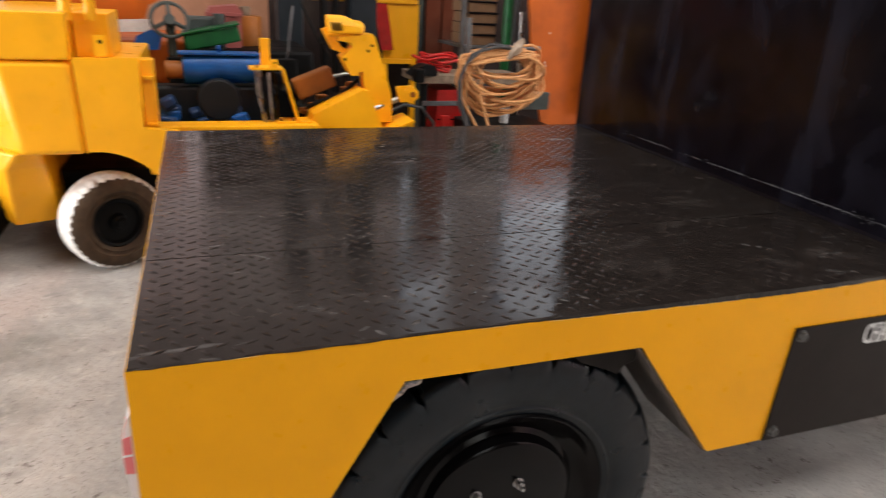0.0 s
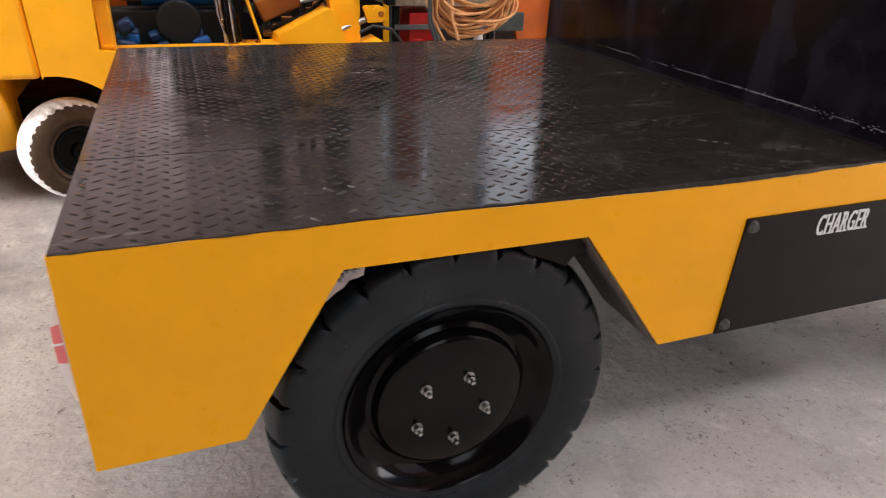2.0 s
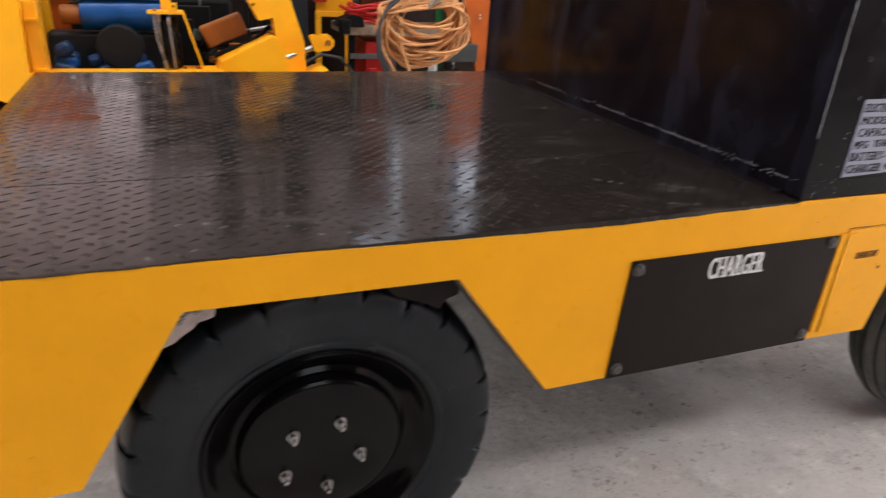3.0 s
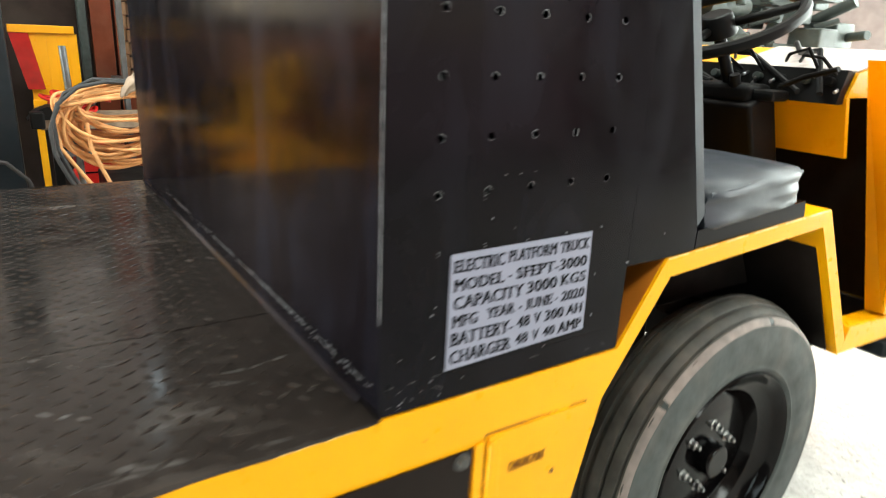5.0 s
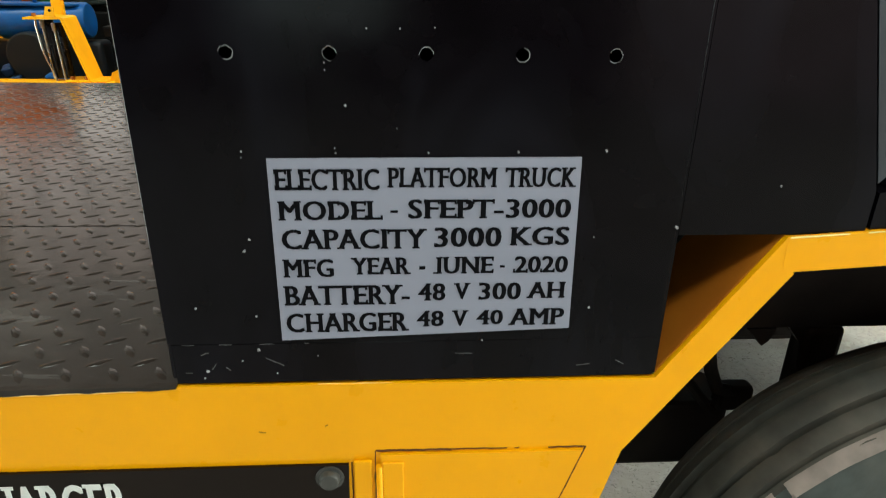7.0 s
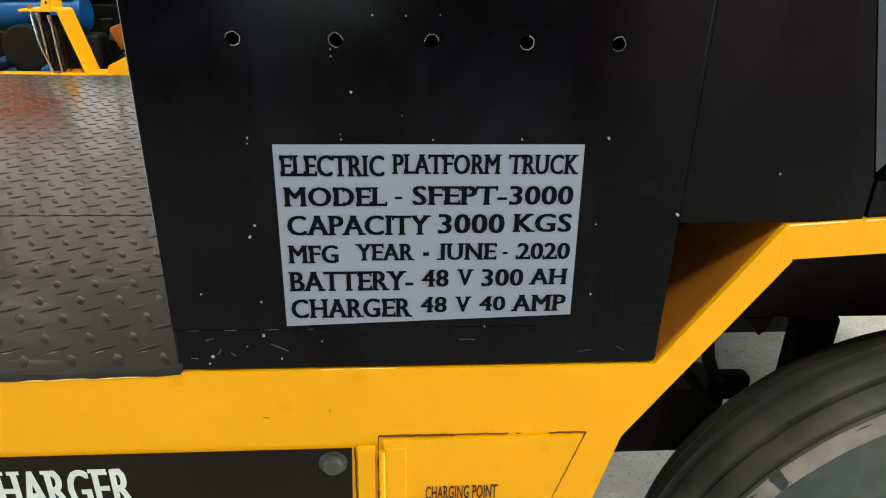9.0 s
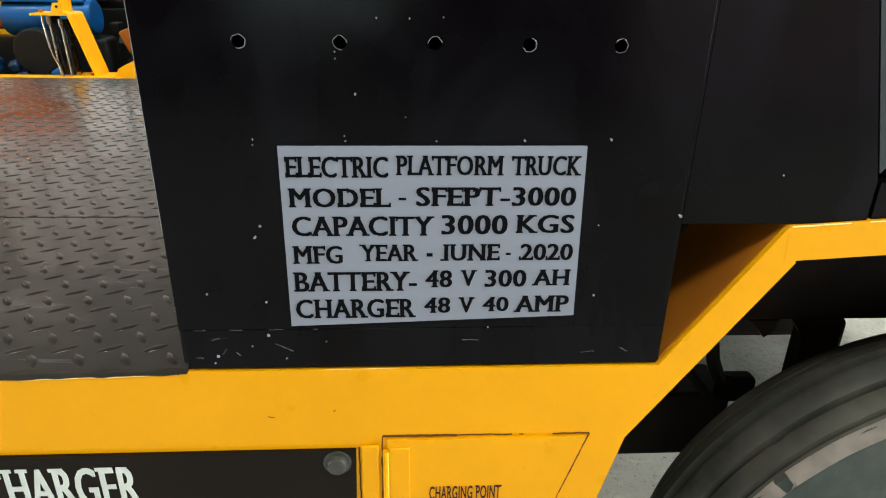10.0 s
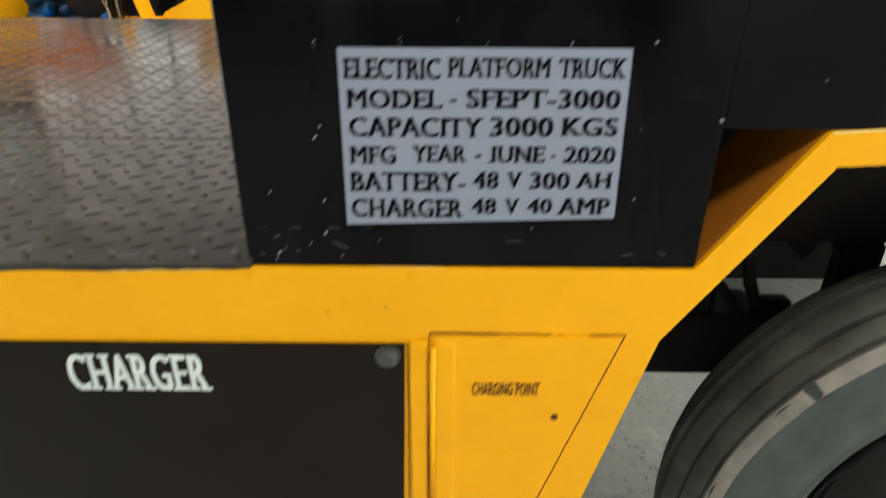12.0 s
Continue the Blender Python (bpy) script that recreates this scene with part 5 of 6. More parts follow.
part("tab_hole", rod((0.438, 2.2505, 0.891), (0.438, 2.2535, 0.891), 0.005, 12), M_DARK, brace)
part("bracket_top", box(0.388, 2.372, 0.862, 0.430, 2.40, 0.985, 0.004), M_YELLOW_FK, brace)
for x, z in ((0.362, 0.867), (0.515, 0.629), (0.46, 0.629)):
    part("bracket_bolt", rod((x, 2.28, z), (x, 2.28, z + 0.012), 0.008, 6, b=0.001), M_BROWNORANGE, brace)
for xa, xc, z0, z1, r in ((0.405, 0.392, 0.630, 0.852, 0.018), (0.442, 0.430, 0.630, 0.842, 0.015)):
    part("gas_spring", rod((xa, 2.31, z0), (xc, 2.32, z1), r, 16, b=0.003), M_SHOCK, brace, "black gas spring")
    # thin bright rod beside each spring draws its highlight strip
    part("gas_spring_rod", rod((xa - r * 1.2, 2.30, z0 - 0.005), (xc - r * 1.1, 2.31, z1 - 0.012), 0.0055, 12), M_STEEL, brace, "bright strip for the highlight on the gas spring")
    part("gas_spring_end", rod((xc - r, 2.305, z1 - 0.030), (xc - r, 2.305, z1), r * 0.55, 12, b=0.003), M_STEEL, brace)
part("spring_wire", sweep([(0.354, 2.30, 0.858), (0.356, 2.29, 0.83), (0.362, 2.29, 0.75), (0.372, 2.29, 0.70), (0.386, 2.29, 0.66), (0.394, 2.29, 0.622)], 0.0045), M_STEEL, brace)
# tilt arm with lamp cap, rod and clevis
arm = part("tilt_arm", prism([(0.735, 0.985), (0.745, 1.0), (0.905, 1.018), (0.918, 1.005), (0.992, 0.78), (1.005, 0.735), (1.01, 0.60), (0.90, 0.60), (0.873, 0.765), (0.862, 0.845), (0.80, 0.83),
                              (0.757, 0.91), (0.81, 0.955), (0.80, 0.975)], 2.36, 2.46, 0.006), M_YELLOW_FK, fk, "drilled golden yellow tilt arm")
for x, z in ((0.905, 0.965), (0.885, 0.94), (0.775, 0.90)):
    part("arm_hole", rod((x, 2.3585, z), (x, 2.3605, z), 0.007, 12), M_DARK, arm)
part("arm_link", prism([(0.675, 1.03), (0.70, 1.04), (0.77, 0.95), (0.86, 0.93), (0.84, 0.905), (0.72, 0.94)], 2.40, 2.44, 0.004), M_YELLOW_FK, arm)
cap = loft([(1.015, [(0.70, 2.34), (0.86, 2.34), (0.87, 2.46), (0.70, 2.46)]), (1.055, [(0.70, 2.34), (0.858, 2.345), (0.862, 2.455), (0.70, 2.46)]),
            (1.095, [(0.695, 2.35), (0.775, 2.36), (0.775, 2.44), (0.695, 2.45)])], M_YELLOW_FK, "lamp_cap", arm, "slotted yellow lamp cap", 0.012)
dome = bmesh.new()
bmesh.ops.create_uvsphere(dome, u_segments=24, v_segments=14, radius=1.0)
for v in dome.verts:
    v.co = Vector((0.832 + 0.044 * v.co.x, 2.395 + 0.050 * v.co.y, 1.040 + 0.036 * v.co.z))
part("lamp_dome", rounded(dome), M_YELLOW_FK, arm, "glossy round yellow cap", angle=80)
part("cap_base", box(0.70, 2.37, 1.00, 0.85, 2.44, 1.0145, 0.003), M_YELLOW_FK, arm)
for k in range(5):
    part("cap_slot", prism([(0.712 + 0.011 * k, 1.03), (0.716 + 0.011 * k, 1.03), (0.706 + 0.011 * k, 1.066), (0.702 + 0.011 * k, 1.066)], 2.333, 2.342, 0.0), M_DARK, cap)
part("piston_rod", rod((0.90, 2.36, 0.660), (1.10, 2.40, 0.728), 0.014, 16), M_STEEL, fk, "bright steel piston rod")
clev = part("clevis", prism([(1.03, 0.765), (1.055, 0.695), (1.125, 0.698), (1.148, 0.72), (1.150, 0.745), (1.13, 0.768), (1.10, 0.772), (1.08, 0.752), (1.05, 0.775)], 2.37, 2.39, 0.004), M_YELLOW_FK, fk, "yellow clevis end")
part("clevis_plate", prism([(1.05, 0.765), (1.06, 0.70), (1.125, 0.702), (1.148, 0.725), (1.13, 0.768)], 2.43, 2.45, 0.004), M_YELLOW_FK, clev)
part("clevis_pin", rod((1.118, 2.36, 0.735), (1.118, 2.46, 0.735), 0.014, 14), M_BROWNORANGE, clev)
part("floor_hose", sweep([(1.02, 2.50, 0.62), (1.12, 2.52, 0.66), (1.22, 2.53, 0.64), (1.29, 2.54, 0.56), (1.33, 2.55, 0.40), (1.36, 2.56, 0.012)], 0.008), M_CABLE, fk)
# rusty cylinder box and mess behind the arm
part("cylinder_box", turned(box(-0.10, -0.05, -0.05, 0.10, 0.05, 0.05, 0.010), pose(0.655, 2.56, 0.765, 0, -22, 0)), M_BROWNORANGE, fk, "rusty orange cylinder housing")
bm = None
rng = random.Random(11)
for k in range(26):
    x, y, z = rng.uniform(0.58, 0.88), rng.uniform(2.46, 2.7), rng.uniform(0.58, 0.76)
    s = rng.uniform(0.012, 0.035)
    bm = box(x - s, y - s, z - s * 0.6, x + s, y + s, z + s * 0.6, 0.004, bm=bm)
tagged(part("greasy_linkage", bm, M_BROWNORANGE, fk), kind="stuff")
part("wire_loom", sweep([(0.60, 2.45, 0.66), (0.66, 2.44, 0.69), (0.73, 2.45, 0.71), (0.80, 2.44, 0.75), (0.86, 2.45, 0.80)], 0.010), M_DARK, fk)
part("hydraulic_hose", sweep([(0.69, 2.5, 0.95), (0.72, 2.47, 1.0), (0.78, 2.45, 0.98), (0.81, 2.45, 0.90)], 0.009), M_DARK, fk)
part("step_plate", box(0.62, 2.46, 0.40, 1.1, 2.95, 0.55, 0.01), M_DARK, fk)

# ---- dark forklift at the side of the yellow one ----
fk2 = thing("forklift", (-1.0, 2.4, 0.0), "dark grey forklift mast beside a muddy front tyre", "forklift")
mast = part("mast_channel", box(-0.958, 2.34, 0.06, -0.862, 2.50, 2.4, 0.006), M_MASTGREY, fk2, "dark grey steel mast channel")
part("mast_channel", box(-1.16, 2.40, 0.06, -0.98, 2.47, 2.4, 0.006), M_MASTGREY, fk2)
stick = part("warning_sticker", box(-0.934, 2.3382, 0.755, -0.878, 2.3395, 0.864, 0.0), M_WHITE, mast, "cream sticker with black marks", smooth=False)
for k, (a, c) in enumerate(((0.774, 0.796), (0.804, 0.808), (0.816, 0.842))):
    part("sticker_bar", box(-0.920 + 0.004 * k, 2.3372, a, -0.897, 2.3381, c, 0.0), M_INK, stick, smooth=False)
part("sticker_head", box(-0.932, 2.3372, 0.848, -0.880, 2.3381, 0.861, 0.0), M_YELLOW_FK, stick, smooth=False)
part("mast_roller", rod((-0.902, 2.322, 0.64), (-0.902, 2.34, 0.64), 0.021, 16), M_GREYSTEEL, mast)
w2 = part("wheel", lathe([(0.0, 2.14), (0.04, 2.135), (0.068, 2.16), (0.09, 2.145), (0.097, 2.145), (0.097, 2.31), (0.0, 2.31)], 40, (-1.045, 0, 0.19)), M_STEEL, fk2, "dull steel wheel disc")
part("tyre", lathe([(0.096, 2.145), (0.115, 2.130), (0.145, 2.126), (0.165, 2.132), (0.179, 2.146), (0.188, 2.175), (0.19, 2.28), (0.165, 2.32), (0.096, 2.31)], 112, (-1.045, 0, 0.19),
                   lambda a, i: -0.011 if 3 <= i <= 6 and (a / (2 * math.pi) * 16) % 1 < 0.3 else 0.0), M_RUBBER_TAN, w2, "tan muddy lug tyre")
# body out of view, added to shade the floor by the forklifts
part("body", box(-2.6, 2.40, 0.10, -1.26, 3.3, 0.95, 0.03), M_MASTGREY, fk2, "dark grey forklift body, unseen, added to block gate light")
part("mast_foot", box(-1.24, 2.42, 0.02, -0.87, 2.52, 0.14, 0.01), M_MASTGREY, fk2)
# wrapped parts and a red rack glimpsed between the two forklifts
pack = thing("wrapped_carton", (-0.95, 2.75, 0.0), "clear plastic-wrapped carton under a red board", "carton")
part("carton_body", box(-1.35, 2.62, 0.552, -0.86, 3.1, 0.82, 0.02, 3), M_WRAP, pack, "crinkled clear wrap")
part("red_board", box(-1.36, 2.60, 0.822, -0.85, 3.1, 0.85, 0.004), M_RED, pack)
# dark box added for the shadow below the carton
part("dark_chest", box(-1.35, 2.60, 0.0, -0.86, 3.1, 0.55, 0.004), M_DARK, pack)
# dark box added for the shadow under the yellow forklift
part("chassis_belly", box(-0.53, 2.42, 0.10, 0.62, 2.90, 0.395, 0.01), M_DARK, fk)
chair = thing("scooter_seat", (-0.85, 3.0, 0.0), "dark blue-grey vehicle seat back", "seat")
part("seat_back", box(-1.0, 2.95, 0.86, -0.80, 3.08, 1.25, 0.03, 3), M_TEAL, chair)
part("pedestal", box(-0.98, 2.96, 0.0, -0.82, 3.07, 0.858, 0.01), M_DARK, chair)

# ---- orange machine with its steering wheel ----
om = thing("orange_forklift", (-0.1, 3.5, 0.0), "orange-red forklift body parked behind the motor", "forklift")
part("body", prism([(-0.75, 1.05), (-0.30, 1.05), (-0.24, 0.99), (-0.13, 1.0), (-0.10, 1.08), (0.0, 1.13), (0.02, 1.30), (-0.75, 1.30)], 3.10, 3.12, 0.004), M_ORANGE, om, "scuffed orange-red sheet")
part("body_low", box(-0.75, 3.13, 0.05, 0.1, 4.0, 0.90, 0.02), M_ORANGE, om)
part("white_panel", prism([(-0.265, 0.945), (-0.115, 0.950), (-0.085, 0.985), (-0.10, 1.012), (-0.255, 1.005)], 3.06, 3.085, 0.004), M_WHITE, om, "white painted panel")
part("decal_panel", prism([(-0.20, 0.86), (-0.07, 0.865), (-0.045, 0.94), (-0.10, 0.965), (-0.17, 0.93)], 3.02, 3.04, 0.004), M_BLUE, om)
c0 = Vector((-0.005, 3.0, 1.015))
sw = part("steering_wheel", turned(lathe([(0.088 + 0.010 * math.cos(t), 0.010 * math.sin(t)) for t in [k * math.pi / 4 for k in range(9)]], 40, (0, 0, 0), axis='z'), Matrix.Translation(c0) @ pose(0, 0, 0, 68, 0, 8)), M_GREYPART, om, "dusty grey steering wheel")
for k in range(3):
    a = radians(90 + 120 * k)
    part("spoke", turned(rod((0, 0, 0), (0.085 * math.cos(a), 0.085 * math.sin(a), 0), 0.011, 10), Matrix.Translation(c0) @ pose(0, 0, 0, 68, 0, 8)), M_GREYPART, sw)
part("hub", turned(rod((0, 0, -0.02), (0, 0, 0.015), 0.028, 20, b=0.003), Matrix.Translation(c0) @ pose(0, 0, 0, 68, 0, 8)), M_GREYPART, sw)
part("steering_column", rod((-0.005, 3.03, 1.02), (0.0, 3.06, 0.70), 0.024, 14), M_GREYPART, sw)
part("bonnet", box(-0.15, 3.14, 0.60, 0.75, 3.9, 0.86, 0.02), M_DARK, om)

# loose things lying on the orange machine
heap = thing("green_crate", (0.2, 3.05, 0.86), "green plastic crate lying tilted on the machine", "crate")
part("crate_body", turned(box(-0.14, -0.10, -0.03, 0.14, 0.10, 0.05, 0.008), pose(0.20, 3.04, 0.925, 0, -12, 0)), M_GREEN, heap)
part("crate_rim", turned(box(-0.15, -0.11, 0.05, 0.15, 0.11, 0.062, 0.004), pose(0.20, 3.04, 0.925, 0, -12, 0)), M_GREEN, heap)
cast = thing("gear_casting", (0.16, 3.1, 0.86), "dull grey cast gearbox part on the machine", "machine part")
part("casting_body", box(0.07, 3.10, 0.861, 0.27, 3.24, 1.03, 0.015, 3), M_GREYPART, cast)
part("casting_neck", rod((0.24, 3.08, 0.97), (0.24, 3.08, 1.05), 0.03, 18), M_GREYPART, cast)
part("casting_foot", box(0.055, 3.07, 0.861, 0.20, 3.15, 0.94, 0.01, 3), M_GREYPART, cast)
sal = thing("salmon_cover", (0.3, 3.3, 0.86), "faded salmon-red sheet metal cover", "cover")
part("cover_shell", prism([(0.18, 0.861), (0.36, 0.861), (0.372, 1.06), (0.345, 1.09), (0.20, 1.075), (0.18, 1.04)], 3.26, 3.5, 0.012), M_SALMON, sal)
part("cover_lip", box(0.175, 3.25, 1.03, 0.375, 3.262, 1.05, 0.003), M_SALMON, sal)
rt = thing("rusty_drum", (0.42, 3.5, 0.86), "rusty brown drum part", "machine part")
part("drum_shell", rod((0.40, 3.45, 0.861), (0.40, 3.45, 1.03), 0.09, 28, b=0.006), M_BROWNORANGE, rt)
part("drum_knob", rod((0.40, 3.45, 1.031), (0.40, 3.45, 1.08), 0.03, 16, b=0.004), M_WOOD, rt)

# ---- slate blue mast uprights ----
ms = thing("forklift_mast", (0.95, 3.9, 0.0), "slate blue forklift mast standing without a carriage", "forklift mast")
part("mast_upright", box(0.634, 3.87, 0.0, 0.800, 4.02, 2.5, 0.012), M_TEAL, ms, "slate blue steel upright")
part("mast_upright", box(1.118, 3.87, 0.0, 1.305, 4.02, 2.5, 0.012), M_TEAL, ms, "slate blue steel upright")
part("inner_upright", box(0.93, 3.92, 0.0, 0.97, 4.0, 2.4, 0.006), M_DARK, ms)
part("inner_upright", box(1.015, 3.92, 0.0, 1.05, 4.0, 2.4, 0.006), M_DARK, ms)
for z in (1.12, 1.165, 1.21):
    part("cross_slat", box(0.81, 4.03, z, 1.11, 4.06, z + 0.022, 0.004), M_YELLOW_FK, ms, "yellow cross bar")
part("mast_foot", box(0.62, 3.84, 0.0, 1.32, 4.02, 0.10, 0.01), M_TEAL, ms)
clev2 = part("clevis", prism([(1.07, 0.72), (1.09, 0.655), (1.16, 0.657), (1.185, 0.68), (1.178, 0.715), (1.14, 0.73)], 3.70, 3.72, 0.004), M_YELLOW_FK, ms, "yellow clevis end")
part("clevis_pin", rod((1.145, 3.69, 0.69), (1.145, 3.80, 0.69), 0.014, 14), M_BROWNORANGE, clev2)
part("tilt_rod", rod((0.86, 3.71, 0.63), (1.10, 3.72, 0.675), 0.013, 16), M_STEEL, ms, "bright steel piston rod")
part("tilt_cylinder", rod((0.70, 3.71, 0.60), (0.86, 3.71, 0.63), 0.03, 16), M_DARK, ms)
st = thing("steel_strut", (0.6, 2.93, 0.0), "shiny steel strut standing on end with a cable", "strut")
part("strut_rod", rod((0.612, 2.93, 1.11), (0.520, 2.93, 0.50), 0.0055, 12), M_GREYSTEEL, st)
part("strut_cable", sweep([(0.62, 2.94, 1.30), (0.66, 2.94, 1.12), (0.74, 2.92, 0.95), (0.80, 2.9, 0.85), (0.82, 2.9, 0.552)], 0.006), M_DARK, st)

# ---- red and yellow guard ----
gd = thing("safety_guard", (1.45, 4.1, 0.0), "red and yellow painted slatted guard", "guard")
part("guard_top_bar", box(1.32, 4.06, 1.12, 1.66, 4.10, 1.165, 0.004), M_YELLOW_FK, gd)
part("guard_low_bar", box(1.40, 4.06, 0.70, 1.66, 4.10, 0.735, 0.004), M_YELLOW_FK, gd)
for x in (1.455, 1.51, 1.565, 1.62):
    part("guard_slat", box(x, 4.0735, 0.7355, x + 0.052, 4.0763, 1.1195, 0.0008), M_YELLOW_FK, gd)
part("guard_sheet", box(1.405, 4.0765, 0.7355, 1.655, 4.082, 1.1195, 0.0), M_YELLOW_FK, gd)
part("red_sheet", prism([(1.322, 1.119), (1.42, 1.119), (1.475, 0.80), (1.385, 0.80)], 4.04, 4.055, 0.003), M_RED, gd, "red painted sheet")
for x in (1.40, 1.62):
    part("guard_leg", box(x, 4.062, 0.0, x + 0.04, 4.10, 0.699, 0.004), M_YELLOW_FK, gd)

# near-black partition added to stand for the shade behind the parked machines
tagged(slab("partition", 0.62, 4.35, 0.0, 3.3, 4.40, 1.75, M_DARKWALL), "near-black backdrop for the shade behind the machines", "wall")
tagged(slab("partition_rust", -1.75, 4.35, 0.0, 0.62, 4.40, 1.18, M_RUSTSHEET), "rust-brown sheet partition behind the machines", "wall")

# ---- shelf corner: posts, boxes, bench ----
for nm, x0, x1, y0, m, lab in (("grey_post", 1.705, 1.750, 4.2, M_GREYPART, "thin grey steel post"), ("maroon_post", 1.774, 1.895, 4.22, M_MAROON, "maroon painted steel post"),
                               ("brown_post", 1.915, 2.015, 4.24, M_MAROON, "brown painted steel post")):
    t = thing(nm, ((x0 + x1) / 2, y0, 0.0), lab, "post")
    part("post_web", box(x0, y0, 0.0, x1, y0 + 0.012, 2.6, 0.002), m, t)
    part("post_flange", box(x0, y0 + 0.013, 0.0, x0 + 0.012, y0 + 0.09, 2.6, 0.002), m, t)
    part("post_flange", box(x1 - 0.012, y0 + 0.013, 0.0, x1, y0 + 0.09, 2.6, 0.002), m, t)
rack = thing("storage_rack", (2.0, 3.8, 0.0), "steel rack stacked with brown cartons", "rack")
for x in (1.84, 2.24):
    part("rack_upright", box(x, 3.62, 0.0, x + 0.03, 3.66, 2.4, 0.003), M_GREYSTEEL, rack)
for z in (0.60, 0.86):
    part("rack_shelf", box(1.84, 3.62, z, 2.27, 4.1, z + 0.02, 0.003), M_GREYSTEEL, rack)
carton = thing("carton", (1.99, 3.8, 0.88), "flat brown cardboard carton on the rack", "carton", "cartons on the rack")
part("carton_body", box(1.89, 3.63, 0.882, 2.10, 3.95, 0.95, 0.004), M_CARD, carton)
part("carton_flap", box(1.888, 3.622, 0.943, 2.102, 3.631, 0.952, 0.001), M_INK, carton, "dark flap gap")
for k in range(1, 7):
    copy_thing(carton, Matrix.Translation(Vector((1.99 + 0.006 * ((k * 7) % 3 - 1), 3.8, 0.88 + 0.0725 * k))))
btl = thing("green_bottle", (2.13, 3.55, 0.0), "tall green plastic drum pump", "bottle")
part("bottle_body", rod((2.135, 3.5, 0.0), (2.125, 3.5, 1.35), 0.032, 20, b=0.006), M_GREEN, btl)
part("bottle_cap", rod((2.125, 3.5, 1.351), (2.125, 3.5, 1.39), 0.022, 16, b=0.003), M_WHITE, btl)
gp2 = thing("steel_rod", (2.2, 3.45, 0.0), "bare steel rod standing on end", "rod")
part("rod_shaft", rod((2.225, 3.42, 0.0), (2.192, 3.42, 1.12), 0.016, 12), M_STEEL, gp2)
bench = thing("workbench", (1.6, 3.3, 0.0), "grey wooden bench with steel legs", "bench")
part("bench_top", box(1.38, 3.12, 0.685, 2.12, 3.48, 0.735, 0.004), M_WOOD, bench)
for x in (1.42, 2.06):
    part("bench_leg", box(x, 3.16, 0.0, x + 0.04, 3.2, 0.684, 0.003), M_DARK, bench)
part("bench_bar", box(1.42, 3.14, 0.545, 2.06, 3.155, 0.575, 0.003), M_GREYSTEEL, bench)
vice = thing("bench_vice", (1.42, 3.05, 0.735), "black cast bench vice", "vice")
part("vice_body", prism([(1.33, 0.7355), (1.50, 0.7355), (1.49, 0.79), (1.42, 0.80), (1.36, 0.775)], 3.10, 3.22, 0.008), M_DARK, vice)
part("vice_jaw", box(1.34, 3.04, 0.70, 1.40, 3.11, 0.78, 0.008), M_DARK, vice)
coil = thing("red_cable_heap", (1.58, 3.3, 0.735), "tangled heap of red cable on the bench", "cable")
rng = random.Random(3)
for k in range(7):
    pts = []
    cx, cy, rx = 1.57 + rng.uniform(-0.05, 0.05), 3.3 + rng.uniform(-0.04, 0.04), rng.uniform(0.07, 0.14)
    for s in range(28):
        a = 2 * math.pi * s / 28
        pts.append((cx + rx * math.cos(a), cy + rx * 0.7 * math.sin(a), 0.745 + 0.016 * k + 0.010 * math.sin(3 * a + k)))
    part("cable_loop", sweep(pts, 0.008, 8, True), M_RED, coil)
bx = thing("red_toolbox", (1.6, 3.2, 0.0), "red painted steel tool cabinet below the bench", "cabinet")
part("box_body", box(1.525, 3.17, 0.02, 1.70, 3.44, 0.64, 0.006), M_RED, bx)
part("drawer_gap", box(1.53, 3.167, 0.45, 1.695, 3.1695, 0.458, 0.0), M_INK, bx)
part("castor", box(1.56, 3.2, 0.0, 1.60, 3.24, 0.019, 0.003), M_DARK, bx)
part("castor", box(1.64, 3.2, 0.0, 1.68, 3.24, 0.019, 0.003), M_DARK, bx)
rs = thing("red_stand", (1.52, 2.95, 0.0), "red painted jack stand", "jack stand")
part("stand_post", box(1.485, 2.93, 0.02, 1.535, 2.97, 0.52, 0.006), M_RED, rs)
part("stand_foot", box(1.43, 2.88, 0.0, 1.59, 3.02, 0.02, 0.004), M_RED, rs)

# ---- hose coil hanging on a grey pole ----
pole = thing("hose_stand", (1.5, 2.55, 0.0), "grey steel pole with a hook", "stand")
part("pole_shaft", rod((1.505, 2.56, 0.012), (1.472, 2.56, 1.10), 0.014, 14), M_GREYSTEEL, pole)
part("pole_arm", rod((1.495, 2.545, 0.925), (1.90, 2.56, 0.955), 0.012, 12), M_GREYSTEEL, pole)
part("pole_foot", box(1.40, 2.45, 0.0, 1.61, 2.67, 0.012, 0.003), M_GREYSTEEL, pole)
hose = thing("hose_coil", (1.65, 2.5, 0.55), "coil of tan rubber hose hung on a pole", "hose")
rng = random.Random(8)
